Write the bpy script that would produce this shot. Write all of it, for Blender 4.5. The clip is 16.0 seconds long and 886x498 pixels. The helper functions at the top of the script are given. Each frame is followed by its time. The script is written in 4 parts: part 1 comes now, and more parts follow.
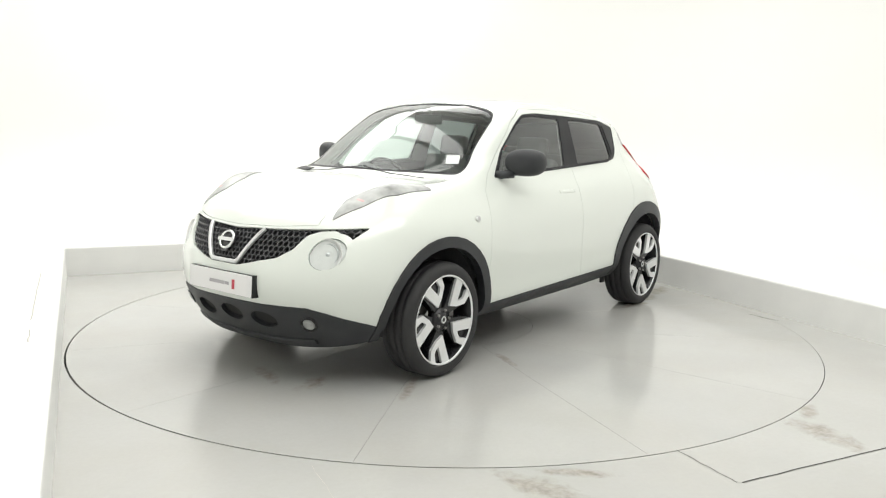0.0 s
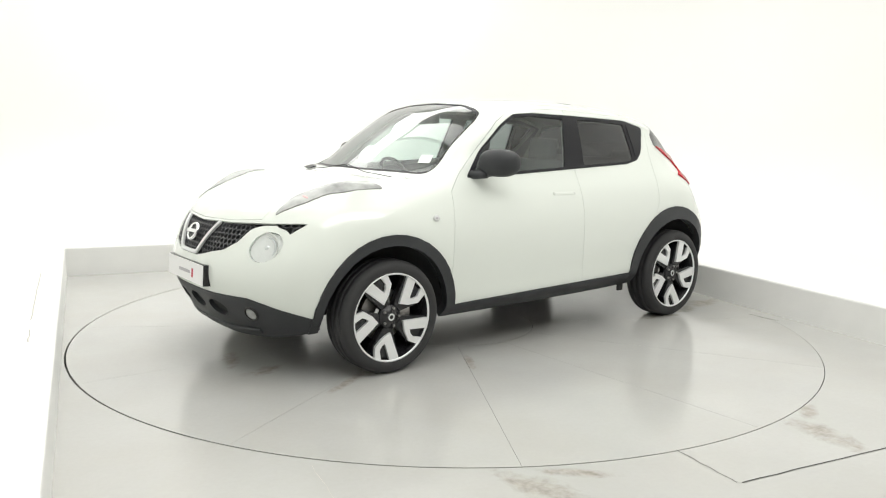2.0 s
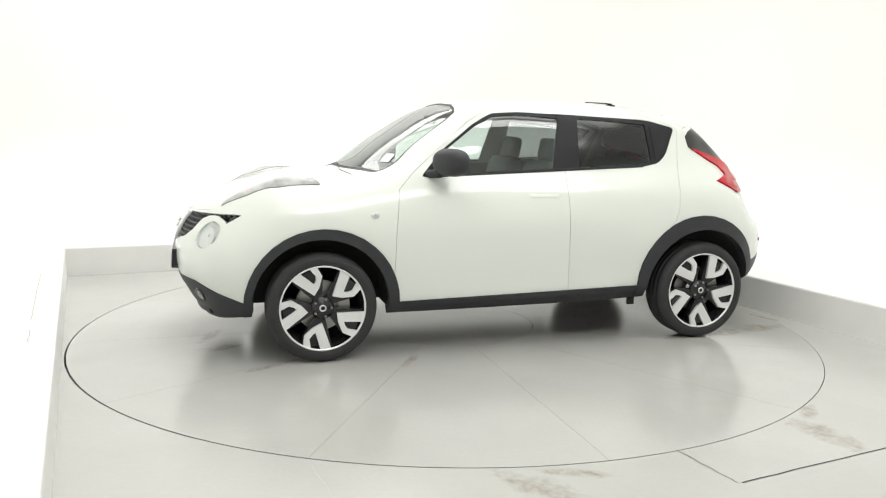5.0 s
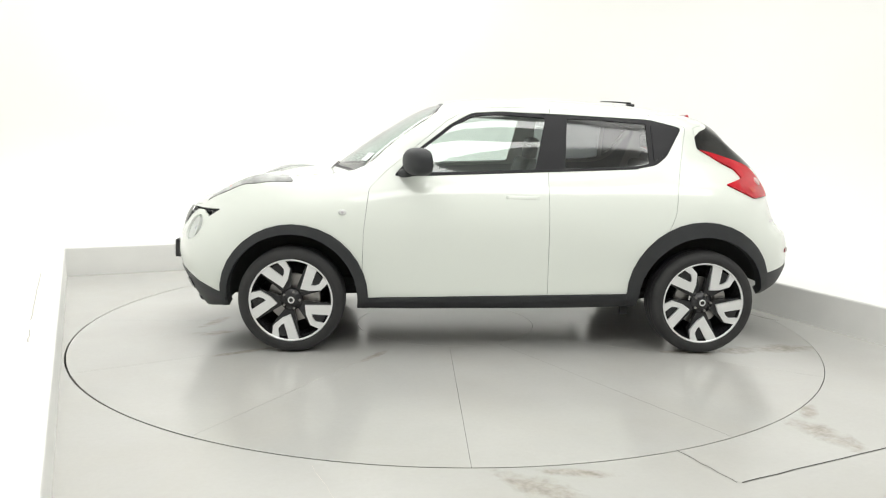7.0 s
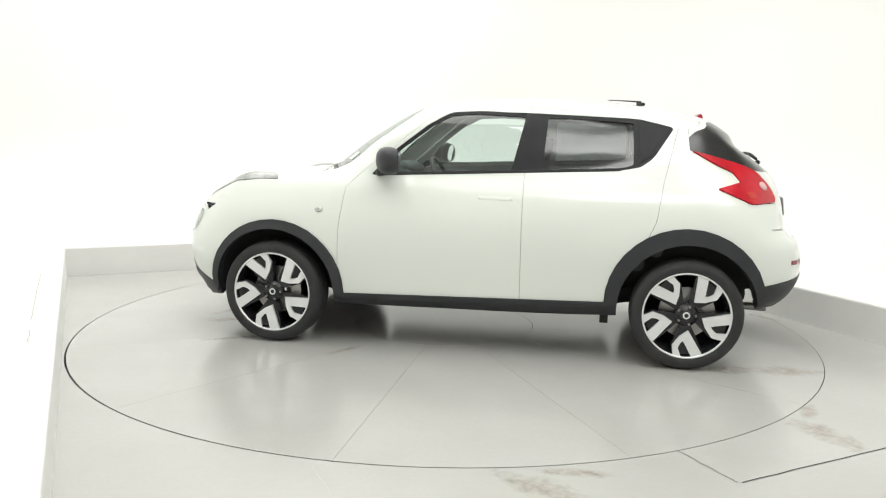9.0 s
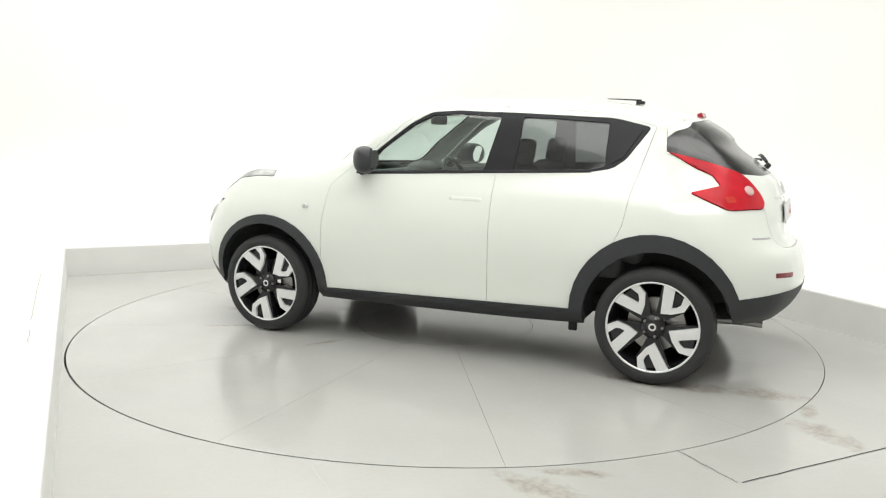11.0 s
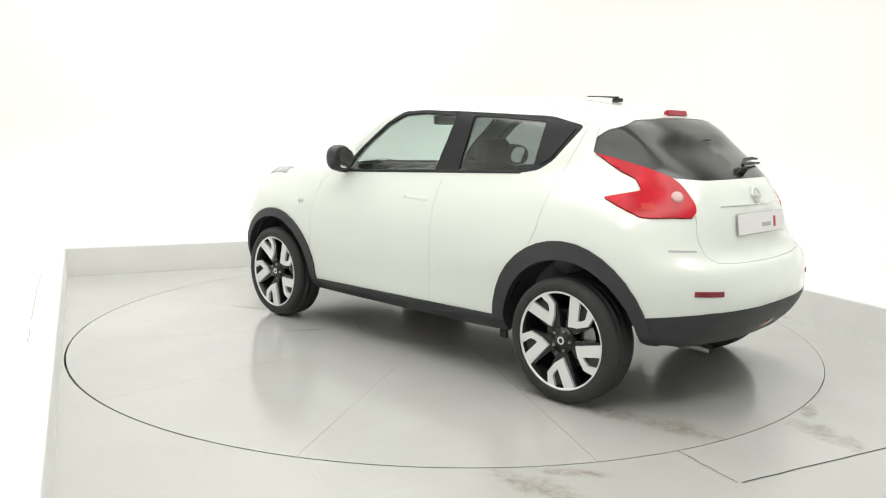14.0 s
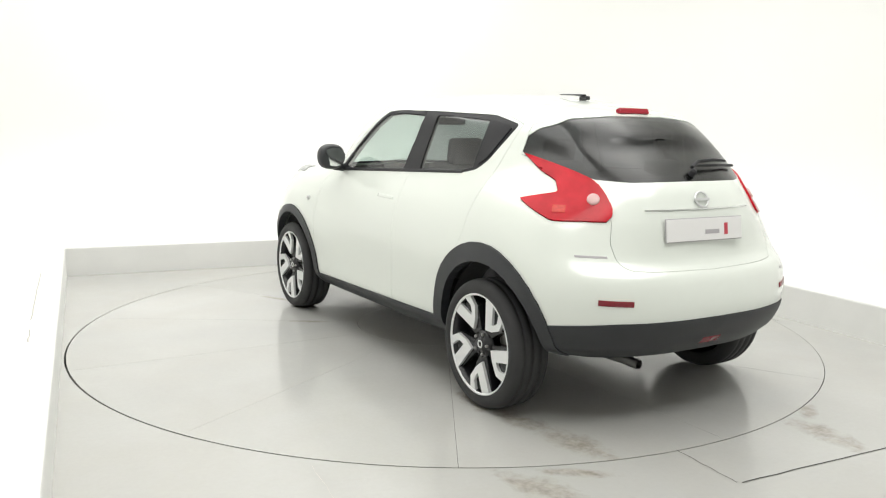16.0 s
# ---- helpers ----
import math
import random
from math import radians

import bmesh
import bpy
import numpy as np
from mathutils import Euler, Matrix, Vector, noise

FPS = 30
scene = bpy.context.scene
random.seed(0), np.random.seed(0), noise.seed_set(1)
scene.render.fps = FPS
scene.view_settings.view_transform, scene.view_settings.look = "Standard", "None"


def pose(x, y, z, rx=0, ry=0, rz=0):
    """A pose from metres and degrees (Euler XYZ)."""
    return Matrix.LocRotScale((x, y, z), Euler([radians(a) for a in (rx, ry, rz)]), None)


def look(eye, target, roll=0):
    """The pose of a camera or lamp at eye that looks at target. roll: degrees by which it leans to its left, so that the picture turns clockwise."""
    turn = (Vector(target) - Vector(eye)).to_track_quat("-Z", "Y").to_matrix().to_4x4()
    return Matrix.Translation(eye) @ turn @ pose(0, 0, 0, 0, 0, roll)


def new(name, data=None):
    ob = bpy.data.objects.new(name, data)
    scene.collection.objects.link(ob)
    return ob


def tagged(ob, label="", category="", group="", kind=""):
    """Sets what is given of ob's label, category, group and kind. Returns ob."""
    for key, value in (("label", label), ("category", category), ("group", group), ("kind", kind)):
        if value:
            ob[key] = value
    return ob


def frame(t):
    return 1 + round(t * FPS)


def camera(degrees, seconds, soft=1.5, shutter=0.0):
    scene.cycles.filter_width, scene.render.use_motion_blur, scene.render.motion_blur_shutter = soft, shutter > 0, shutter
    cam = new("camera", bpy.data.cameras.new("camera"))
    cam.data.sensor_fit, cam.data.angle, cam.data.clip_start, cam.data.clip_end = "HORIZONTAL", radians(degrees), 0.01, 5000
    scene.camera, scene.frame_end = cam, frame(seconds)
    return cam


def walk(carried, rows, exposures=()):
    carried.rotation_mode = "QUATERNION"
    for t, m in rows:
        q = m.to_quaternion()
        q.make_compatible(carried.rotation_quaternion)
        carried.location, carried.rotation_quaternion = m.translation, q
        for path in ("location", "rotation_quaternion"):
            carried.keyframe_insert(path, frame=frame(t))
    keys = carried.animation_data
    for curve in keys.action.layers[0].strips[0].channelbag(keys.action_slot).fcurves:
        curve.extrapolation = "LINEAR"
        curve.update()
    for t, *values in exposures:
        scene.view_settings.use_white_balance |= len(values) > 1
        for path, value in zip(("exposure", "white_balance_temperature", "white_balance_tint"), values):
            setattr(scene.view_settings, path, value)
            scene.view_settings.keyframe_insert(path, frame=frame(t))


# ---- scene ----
# camera: stands still at eye height before the turntable
cam = camera(58.1, 16.0, soft=1.15)
EYE = look((0, -5.525, 1.375), (-0.022, -0.583, 0.617), 1.035)
walk(cam, [(0, EYE), (16, EYE)])

# ---- light: overhead soft boxes of the white studio ----
world = bpy.data.worlds.new("studio_world")
scene.world = world
world.use_nodes = True
world.node_tree.nodes["Background"].inputs[0].default_value = (1, 1, 1, 1)
world.node_tree.nodes["Background"].inputs[1].default_value = 0.05
scene.view_settings.exposure = 0.0

ROOM = 24.75  # degrees by which the studio is turned against the camera's axis
ROT = pose(0, 0, 0, 0, 0, ROOM)


def softbox(a, b, z, sx, sy, watts):
    d = bpy.data.lights.new("softbox", "AREA")
    d.shape, d.size, d.size_y, d.energy = "RECTANGLE", sx, sy, watts
    d.color = (1.0, 0.995, 0.965)
    ob = new("softbox", d)
    ob.matrix_world = ROT @ pose(a, b, z)
    return ob


softbox(-1.85, 0.2, 4.35, 2.2, 7.0, 100)
softbox(1.85, 0.2, 4.35, 2.2, 7.0, 100)
softbox(-0.42, 0.2, 4.35, 0.42, 6.4, 30)
softbox(0, 4.2, 4.35, 5.4, 1.0, 70)
softbox(0, -4.2, 4.35, 5.0, 1.2, 100)


# ---- materials ----
def mat(name, color, rough=0.5, metal=0.0, var=0.06, scale=8.0, bump=0.0, bscale=60.0, coat=0.0, spec=0.5):
    m = bpy.data.materials.new(name)
    m.use_nodes = True
    nt = m.node_tree
    b = nt.nodes["Principled BSDF"]
    b.inputs["Roughness"].default_value = rough
    b.inputs["Metallic"].default_value = metal
    b.inputs["Coat Weight"].default_value = coat
    b.inputs["Coat Roughness"].default_value = 0.05
    b.inputs["Specular IOR Level"].default_value = spec
    tc = nt.nodes.new("ShaderNodeTexCoord")
    n1 = nt.nodes.new("ShaderNodeTexNoise")
    n1.inputs["Scale"].default_value = scale
    n1.inputs["Detail"].default_value = 6
    nt.links.new(tc.outputs["Object"], n1.inputs["Vector"])
    mix = nt.nodes.new("ShaderNodeMixRGB")
    mix.inputs[1].default_value = (*[c * (1 - var) for c in color], 1)
    mix.inputs[2].default_value = (*[min(1, c * (1 + var)) for c in color], 1)
    nt.links.new(n1.outputs["Fac"], mix.inputs[0])
    nt.links.new(mix.outputs[0], b.inputs["Base Color"])
    if bump:
        n2 = nt.nodes.new("ShaderNodeTexNoise")
        n2.inputs["Scale"].default_value = bscale
        n2.inputs["Detail"].default_value = 4
        nt.links.new(tc.outputs["Object"], n2.inputs["Vector"])
        bp = nt.nodes.new("ShaderNodeBump")
        bp.inputs["Strength"].default_value = bump
        bp.inputs["Distance"].default_value = 0.002
        nt.links.new(n2.outputs["Fac"], bp.inputs["Height"])
        nt.links.new(bp.outputs[0], b.inputs["Normal"])
    return m


def glass(name, tint, gloss=0.02, base=0.06, power=4.4):
    """Thin pane: tinted clear body with a Fresnel gloss."""
    m = bpy.data.materials.new(name)
    m.use_nodes = True
    nt = m.node_tree
    nt.nodes.remove(nt.nodes["Principled BSDF"])
    tr = nt.nodes.new("ShaderNodeBsdfTransparent")
    tr.inputs[0].default_value = (*tint, 1)
    gl = nt.nodes.new("ShaderNodeBsdfGlossy")
    gl.inputs["Roughness"].default_value = gloss
    lw = nt.nodes.new("ShaderNodeLayerWeight")
    lw.inputs[0].default_value = 0.5
    pw = nt.nodes.new("ShaderNodeMath")
    pw.operation = "POWER"
    nt.links.new(lw.outputs["Facing"], pw.inputs[0])
    pw.inputs[1].default_value = power
    fr = nt.nodes.new("ShaderNodeMapRange")
    fr.inputs[3].default_value, fr.inputs[4].default_value = base, 1.0
    nt.links.new(pw.outputs[0], fr.inputs[0])
    mx = nt.nodes.new("ShaderNodeMixShader")
    nt.links.new(fr.outputs[0], mx.inputs[0])
    nt.links.new(tr.outputs[0], mx.inputs[1])
    nt.links.new(gl.outputs[0], mx.inputs[2])
    nt.links.new(mx.outputs[0], nt.nodes["Material Output"].inputs[0])
    return m


def floor_mat(name, spots, damp=0.18):
    """Worn grey floor paint: mottling, scuffs, and brown worn-through patches at the given places (x, y, length, width, turn)."""
    m = bpy.data.materials.new(name)
    m.use_nodes = True
    nt = m.node_tree
    N, L = nt.nodes, nt.links
    b = N["Principled BSDF"]
    tc = N.new("ShaderNodeTexCoord")

    def tex(scale, detail=6, dist=0.0, rough=0.6):
        n = N.new("ShaderNodeTexNoise")
        n.inputs["Scale"].default_value, n.inputs["Detail"].default_value = scale, detail
        n.inputs["Distortion"].default_value, n.inputs["Roughness"].default_value = dist, rough
        L.new(tc.outputs["Object"], n.inputs["Vector"])
        return n.outputs["Fac"]

    def math_(op, a, c):
        n = N.new("ShaderNodeMath")
        n.operation = op
        for k, v in enumerate((a, c)):
            if isinstance(v, (int, float)):
                n.inputs[k].default_value = v
            else:
                L.new(v, n.inputs[k])
        return n.outputs[0]

    def ramp(f, lo, hi):
        n = N.new("ShaderNodeMapRange")
        n.inputs[1].default_value, n.inputs[2].default_value = lo, hi
        L.new(f, n.inputs[0])
        return n.outputs[0]

    def mix(f, c1, c2):
        n = N.new("ShaderNodeMixRGB")
        for k, v in enumerate((f, c1, c2)):
            if isinstance(v, tuple):
                n.inputs[k].default_value = (*v, 1)
            elif isinstance(v, (int, float)):
                n.inputs[k].default_value = v
            else:
                L.new(v, n.inputs[k])
        return n.outputs[0]

    col = mix(ramp(tex(0.9), 0.3, 0.7), (0.47, 0.475, 0.46), (0.53, 0.53, 0.51))
    col = mix(math_("MULTIPLY", ramp(tex(2.2, 4), 0.3, 0.9), 0.22), col, (0.44, 0.425, 0.385))
    col = mix(math_("MULTIPLY", ramp(tex(1.3, 5, 0.4), 0.42, 0.8), 0.4), col, (0.45, 0.43, 0.38))
    col = mix(math_("MULTIPLY", ramp(tex(45.0, 4), 0.35, 0.8), 0.16), col, (0.40, 0.385, 0.35))
    wear = None
    for x, y, ln, wd, turn in spots:
        mp = N.new("ShaderNodeMapping")
        mp.vector_type = "TEXTURE"
        mp.inputs["Location"].default_value = (x, y, 0)
        mp.inputs["Rotation"].default_value = (0, 0, radians(turn))
        mp.inputs["Scale"].default_value = (ln, wd, 1)
        L.new(tc.outputs["Object"], mp.inputs["Vector"])
        ln_ = N.new("ShaderNodeVectorMath")
        ln_.operation = "LENGTH"
        L.new(mp.outputs[0], ln_.inputs[0])
        w = ramp(ln_.outputs["Value"], 1.0, 0.25)
        wear = w if wear is None else math_("MAXIMUM", wear, w)
    if wear is not None:
        edge = math_("ADD", wear, math_("MULTIPLY", math_("SUBTRACT", tex(9, 8, 0.6, 0.65), 0.5), 2.2))
        mask = ramp(math_("MULTIPLY", edge, ramp(wear, 0.0, 0.3)), 0.3, 1.1)
        brown = mix(ramp(tex(22, 6), 0.3, 0.7), (0.19, 0.165, 0.12), (0.48, 0.45, 0.39))
        col = mix(math_("MULTIPLY", mask, 0.7), col, brown)
    L.new(col, b.inputs["Base Color"])
    # damp, polished zones among the duller paint
    rg = N.new("ShaderNodeMapRange")
    rg.inputs[3].default_value, rg.inputs[4].default_value = damp, damp + 0.12
    L.new(tex(1.1, 2), rg.inputs[0])
    L.new(rg.outputs[0], b.inputs["Roughness"])
    return m


M_FLOOR = floor_mat("grey_floor_paint", [(-0.74, -2.55, 0.34, 0.14, 115), (-0.55, -2.46, 0.26, 0.06, -30), (0.78, -2.54, 0.36, 0.13, 88), (0.95, -2.30, 0.22, 0.06, 40), (2.19, -0.62, 0.5, 0.05, -85)])
M_TABLE = floor_mat("grey_turntable_paint", [(1.86, -0.58, 0.30, 0.13, 10), (2.18, -0.52, 0.30, 0.14, 5), (1.5, -0.66, 0.30, 0.08, -12), (-1.51, -0.40, 0.22, 0.09, 20), (-1.2, -0.82, 0.30, 0.05, 33), (-0.42, -0.86, 0.25, 0.04, 63), (-1.6, -0.1, 0.25, 0.07, 70)], 0.11)
M_WHITE = mat("white_cove_paint", (0.86, 0.86, 0.845), 0.6, var=0.015, scale=1.2, bump=0.03, bscale=14)
M_KERB = mat("off_white_kerb_paint", (0.81, 0.81, 0.79), 0.5, var=0.05, scale=5, bump=0.05, bscale=20)
M_DARK = mat("dark_gap", (0.02, 0.02, 0.02), 0.9)
M_PAINT = mat("white_car_paint", (0.80, 0.84, 0.785), 0.24, var=0.008, scale=2, coat=0.8)
M_CLAD = mat("dark_grey_cladding", (0.026, 0.028, 0.031), 0.5, var=0.15, scale=20, bump=0.15, bscale=300)
M_TRIM = mat("black_window_trim", (0.016, 0.016, 0.019), 0.45, var=0.1, spec=0.3)
M_BLACK = mat("gloss_black", (0.012, 0.012, 0.014), 0.18, var=0.1)
M_TYRE = mat("tyre_rubber", (0.028, 0.028, 0.029), 0.7, var=0.2, scale=14, bump=0.3, bscale=120)
M_RIM = mat("black_alloy", (0.015, 0.015, 0.017), 0.25, var=0.1)
M_CUT = mat("machined_alloy", (0.82, 0.83, 0.83), 0.34, metal=0.35, var=0.03)
M_CHROME = mat("chrome", (0.82, 0.83, 0.83), 0.12, metal=1.0, var=0.02)
M_SILVER = mat("satin_silver", (0.72, 0.73, 0.73), 0.3, metal=0.6, var=0.02)
M_RED = mat("red_lens", (0.52, 0.008, 0.020), 0.22, var=0.5, scale=9, coat=0.08, spec=0.25)
M_RED_DARK = mat("dark_red_reflector", (0.22, 0.02, 0.03), 0.2, var=0.15, scale=60)
M_AMBER = mat("amber_lens", (0.56, 0.035, 0.025), 0.15, var=0.35, scale=60)
M_LENS = mat("pale_lamp_lens", (0.66, 0.67, 0.66), 0.12, var=0.12, scale=14, coat=0.5)
M_LAMPIN = mat("lamp_reflector", (0.9, 0.9, 0.88), 0.4, metal=0.1, var=0.08, scale=25)
M_SEAT = mat("dark_seat_fabric", (0.17, 0.172, 0.18), 0.85, var=0.2, scale=60, bump=0.2, bscale=400)
M_DASH = mat("charcoal_plastic", (0.065, 0.066, 0.07), 0.6, var=0.1, scale=30)
M_LINER = mat("pale_grey_headliner", (0.68, 0.685, 0.67), 0.8, var=0.05, scale=20)
M_DOORIN = mat("grey_door_lining", (0.46, 0.465, 0.475), 0.7, var=0.08, scale=20)
M_PLATE = mat("white_plate", (0.85, 0.845, 0.84), 0.35, var=0.02)
M_GREYBAR = mat("pale_grey_print", (0.45, 0.43, 0.45), 0.5)
M_REDBAR = mat("red_print", (0.55, 0.06, 0.09), 0.5)
M_STEEL = mat("exhaust_steel", (0.35, 0.34, 0.33), 0.35, metal=0.9, var=0.2)
M_STICKER = mat("pale_sticker", (0.75, 0.78, 0.77), 0.5, var=0.05)
G_SCREEN = glass("windscreen_glass", (0.66, 0.76, 0.715), 0.04, 0.06, 3.6)
G_SIDE = glass("clear_side_glass", (0.84, 0.92, 0.885), 0.03, 0.12, 3.4)
G_DARK = glass("privacy_glass", (0.30, 0.32, 0.325), 0.12, 0.09, 3.6)
M_TURN = mat("silvered_lamp_lens", (0.40, 0.41, 0.40), 0.25, metal=0.0, var=0.9, scale=9, coat=0.1, spec=0.3)
M_BRAKE = mat("deep_red_lens", (0.36, 0.015, 0.03), 0.2, var=0.15, scale=60)
M_PINK = mat("pale_pink_lens", (0.68, 0.44, 0.43), 0.15, var=0.05)
M_WELL = mat("wheel_well_felt", (0.04, 0.04, 0.042), 0.9, var=0.2, scale=25, bump=0.3, bscale=150)
M_MESH = mat("grey_grille_plastic", (0.055, 0.056, 0.06), 0.35, var=0.15, scale=30)
M_SEAM = mat("dark_seam", (0.06, 0.058, 0.05), 0.8, var=0.3, scale=20)
M_SCUFF = mat("grey_scuff", (0.5, 0.48, 0.43), 0.8, var=0.3, scale=20)
G_LAMP = glass("clear_lamp_glass", (0.93, 0.95, 0.95))
G_REAR = glass("dark_rear_glass", (0.025, 0.027, 0.03), 0.22, 0.075, 3.8)


# ---- mesh helpers ----
def part(name, bm, material, parent=None, label="", smooth=False):
    me = bpy.data.meshes.new(name)
    if smooth:
        for f in bm.faces:
            f.smooth = True
    bm.to_mesh(me)
    bm.free()
    me.materials.append(material)
    if "way" in me.attributes:  # sheets keep the normals of the whole surface
        ways = [d.vector.copy() for d in me.attributes["way"].data]
        loops = [Vector((0, 0, 0))] * len(me.loops)
        for p in me.polygons:
            if p.use_smooth:
                for li in p.loop_indices:
                    loops[li] = ways[me.loops[li].vertex_index]
        me.normals_split_custom_set(loops)
    ob = new(name, me)
    ob.parent = parent
    if label:
        ob["label"] = label
    return ob


def box(sx, sy, sz, at=(0, 0, 0), bevel=0.0, bm=None, turn=None, seg=2):
    own = bm is None
    bm = bm or bmesh.new()
    m = Matrix.Translation(at) @ (turn or Matrix()) @ Matrix.Diagonal((sx, sy, sz, 1))
    g = bmesh.ops.create_cube(bm, size=1, matrix=m)
    if bevel:
        es = list({e for v in g["verts"] for e in v.link_edges})
        bmesh.ops.bevel(bm, geom=es, offset=bevel, segments=seg, affect="EDGES", profile=0.6)
    return bm


def lathe(profile, n=48, axis="Y", at=(0, 0, 0), bm=None, close=False):
    """Turn a (radius, offset) profile round an axis."""
    bm = bm or bmesh.new()
    rings = []
    for r, o in profile:
        ring = []
        for k in range(n):
            a = 2 * math.pi * k / n
            c, s = r * math.cos(a), r * math.sin(a)
            v = {"Y": (c, o, s), "Z": (c, s, o), "X": (o, c, s)}[axis]
            ring.append(bm.verts.new(Vector(v) + Vector(at)))
        rings.append(ring)
    pairs = list(zip(rings, rings[1:])) + ([(rings[-1], rings[0])] if close else [])
    for r0, r1 in pairs:
        for k in range(n):
            bm.faces.new((r0[k], r0[(k + 1) % n], r1[(k + 1) % n], r1[k]))
    bmesh.ops.recalc_face_normals(bm, faces=bm.faces[:])
    return bm


def prism(pts, depth, m=None, bevel=0.0, bm=None):
    """A flat outline (x, y) pushed out by depth along z, set by m."""
    bm2 = bmesh.new()
    f = bm2.faces.new([bm2.verts.new((x, y, 0)) for x, y in pts])
    g = bmesh.ops.extrude_face_region(bm2, geom=[f])
    bmesh.ops.translate(bm2, verts=[v for v in g["geom"] if isinstance(v, bmesh.types.BMVert)], vec=(0, 0, depth))
    bmesh.ops.recalc_face_normals(bm2, faces=bm2.faces[:])
    if bevel:
        bmesh.ops.bevel(bm2, geom=bm2.edges[:], offset=bevel, segments=2, affect="EDGES")
    if m is not None:
        bmesh.ops.transform(bm2, matrix=m, verts=bm2.verts[:])
    if bm is None:
        return bm2
    me = bpy.data.meshes.new("tmp")
    bm2.to_mesh(me)
    bm2.free()
    bm.from_mesh(me)
    bpy.data.meshes.remove(me)
    return bm


def tube(pts, r, n=8, bm=None, caps=True):
    bm = bm or bmesh.new()
    pts = [Vector(p) for p in pts]
    rings = []
    for i, p in enumerate(pts):
        d = (pts[min(i + 1, len(pts) - 1)] - pts[max(i - 1, 0)]).normalized()
        u = d.orthogonal().normalized() if i == 0 else (u - d * u.dot(d)).normalized()
        w = d.cross(u)
        rr = r[i] if isinstance(r, (list, tuple)) else r
        rings.append([bm.verts.new(p + (u * math.cos(2 * math.pi * k / n) + w * math.sin(2 * math.pi * k / n)) * rr) for k in range(n)])
    for r0, r1 in zip(rings, rings[1:]):
        for k in range(n):
            bm.faces.new((r0[k], r0[(k + 1) % n], r1[(k + 1) % n], r1[k]))
    if caps:
        bm.faces.new(rings[0][::-1]), bm.faces.new(rings[-1])
    bmesh.ops.recalc_face_normals(bm, faces=bm.faces[:])
    return bm


# ---- the studio ----
WIDE, BACK, FRONT, KERB = 2.467, 2.713, -7.2, 0.252
RAD = 2.440


def build_floor():
    bm = bmesh.new()
    n = 192
    off = Vector((-0.0045, -0.001, 0))
    inner, low, outer = [], [], []
    for k in range(n):
        a = 2 * math.pi * k / n
        d = Vector((math.cos(a), math.sin(a), 0))
        inner.append(bm.verts.new(off + d * (RAD + 0.0065)))
        low.append(bm.verts.new(off + d * (RAD + 0.0065) + Vector((0, 0, -0.06))))
        s = min(WIDE / abs(d.x) if abs(d.x) > 1e-6 else 99, (BACK if d.y > 0 else -FRONT) / abs(d.y) if abs(d.y) > 1e-6 else 99)
        outer.append(bm.verts.new(d * s))
    for k in range(n):
        j = (k + 1) % n
        bm.faces.new((inner[k], inner[j], outer[j], outer[k])[::-1])
        bm.faces.new((low[k], low[j], inner[j], inner[k])[::-1])
    for x in (-WIDE, WIDE):
        for y in (FRONT, BACK):
            c = bm.verts.new((x, y, 0))
            near = sorted(outer, key=lambda v: (v.co - c.co).length)[:2]
            bm.faces.new((near[0], near[1], c))
    bmesh.ops.recalc_face_normals(bm, faces=bm.faces[:])
    if sum(f.normal.z for f in bm.faces) < 0:
        bmesh.ops.reverse_faces(bm, faces=bm.faces[:])
    ob = part("floor", bm, M_FLOOR)
    ob.matrix_world = ROT
    tagged(ob, "worn pale grey painted studio floor round the turntable", "floor", kind="structure")
    pit = lathe([(0.0, -0.07), (RAD + 0.05, -0.07), (RAD + 0.05, -0.02)], 96, "Z")
    p_ = part("turntable_pit", pit, M_DARK)
    tagged(p_, "dark shallow pit under the turntable", "pit", kind="structure")


def rounded_rect(d, r, n=10):
    """Plan of the studio at the distance d outside the kerb, with corners of radius r."""
    x0, x1, y0, y1 = -WIDE - d, WIDE + d, FRONT - d, BACK + d
    pts = []
    for cx, cy, a0 in ((x1 - r, y1 - r, 0), (x0 + r, y1 - r, 90), (x0 + r, y0 + r, 180), (x1 - r, y0 + r, 270)):
        for k in range(n + 1):
            a = radians(a0 + 90 * k / n)
            pts.append((cx + r * math.cos(a), cy + r * math.sin(a)))
    return pts


def sweep(profile):
    bm = bmesh.new()
    rings = [[bm.verts.new((x, y, z)) for x, y in rounded_rect(d, max(r, 0.001))] for d, z, r in profile]
    for r0, r1 in zip(rings, rings[1:]):
        m = len(r0)
        for k in range(m):
            bm.faces.new((r0[k], r0[(k + 1) % m], r1[(k + 1) % m], r1[k]))
    bmesh.ops.remove_doubles(bm, verts=bm.verts[:], dist=1e-5)
    return bm


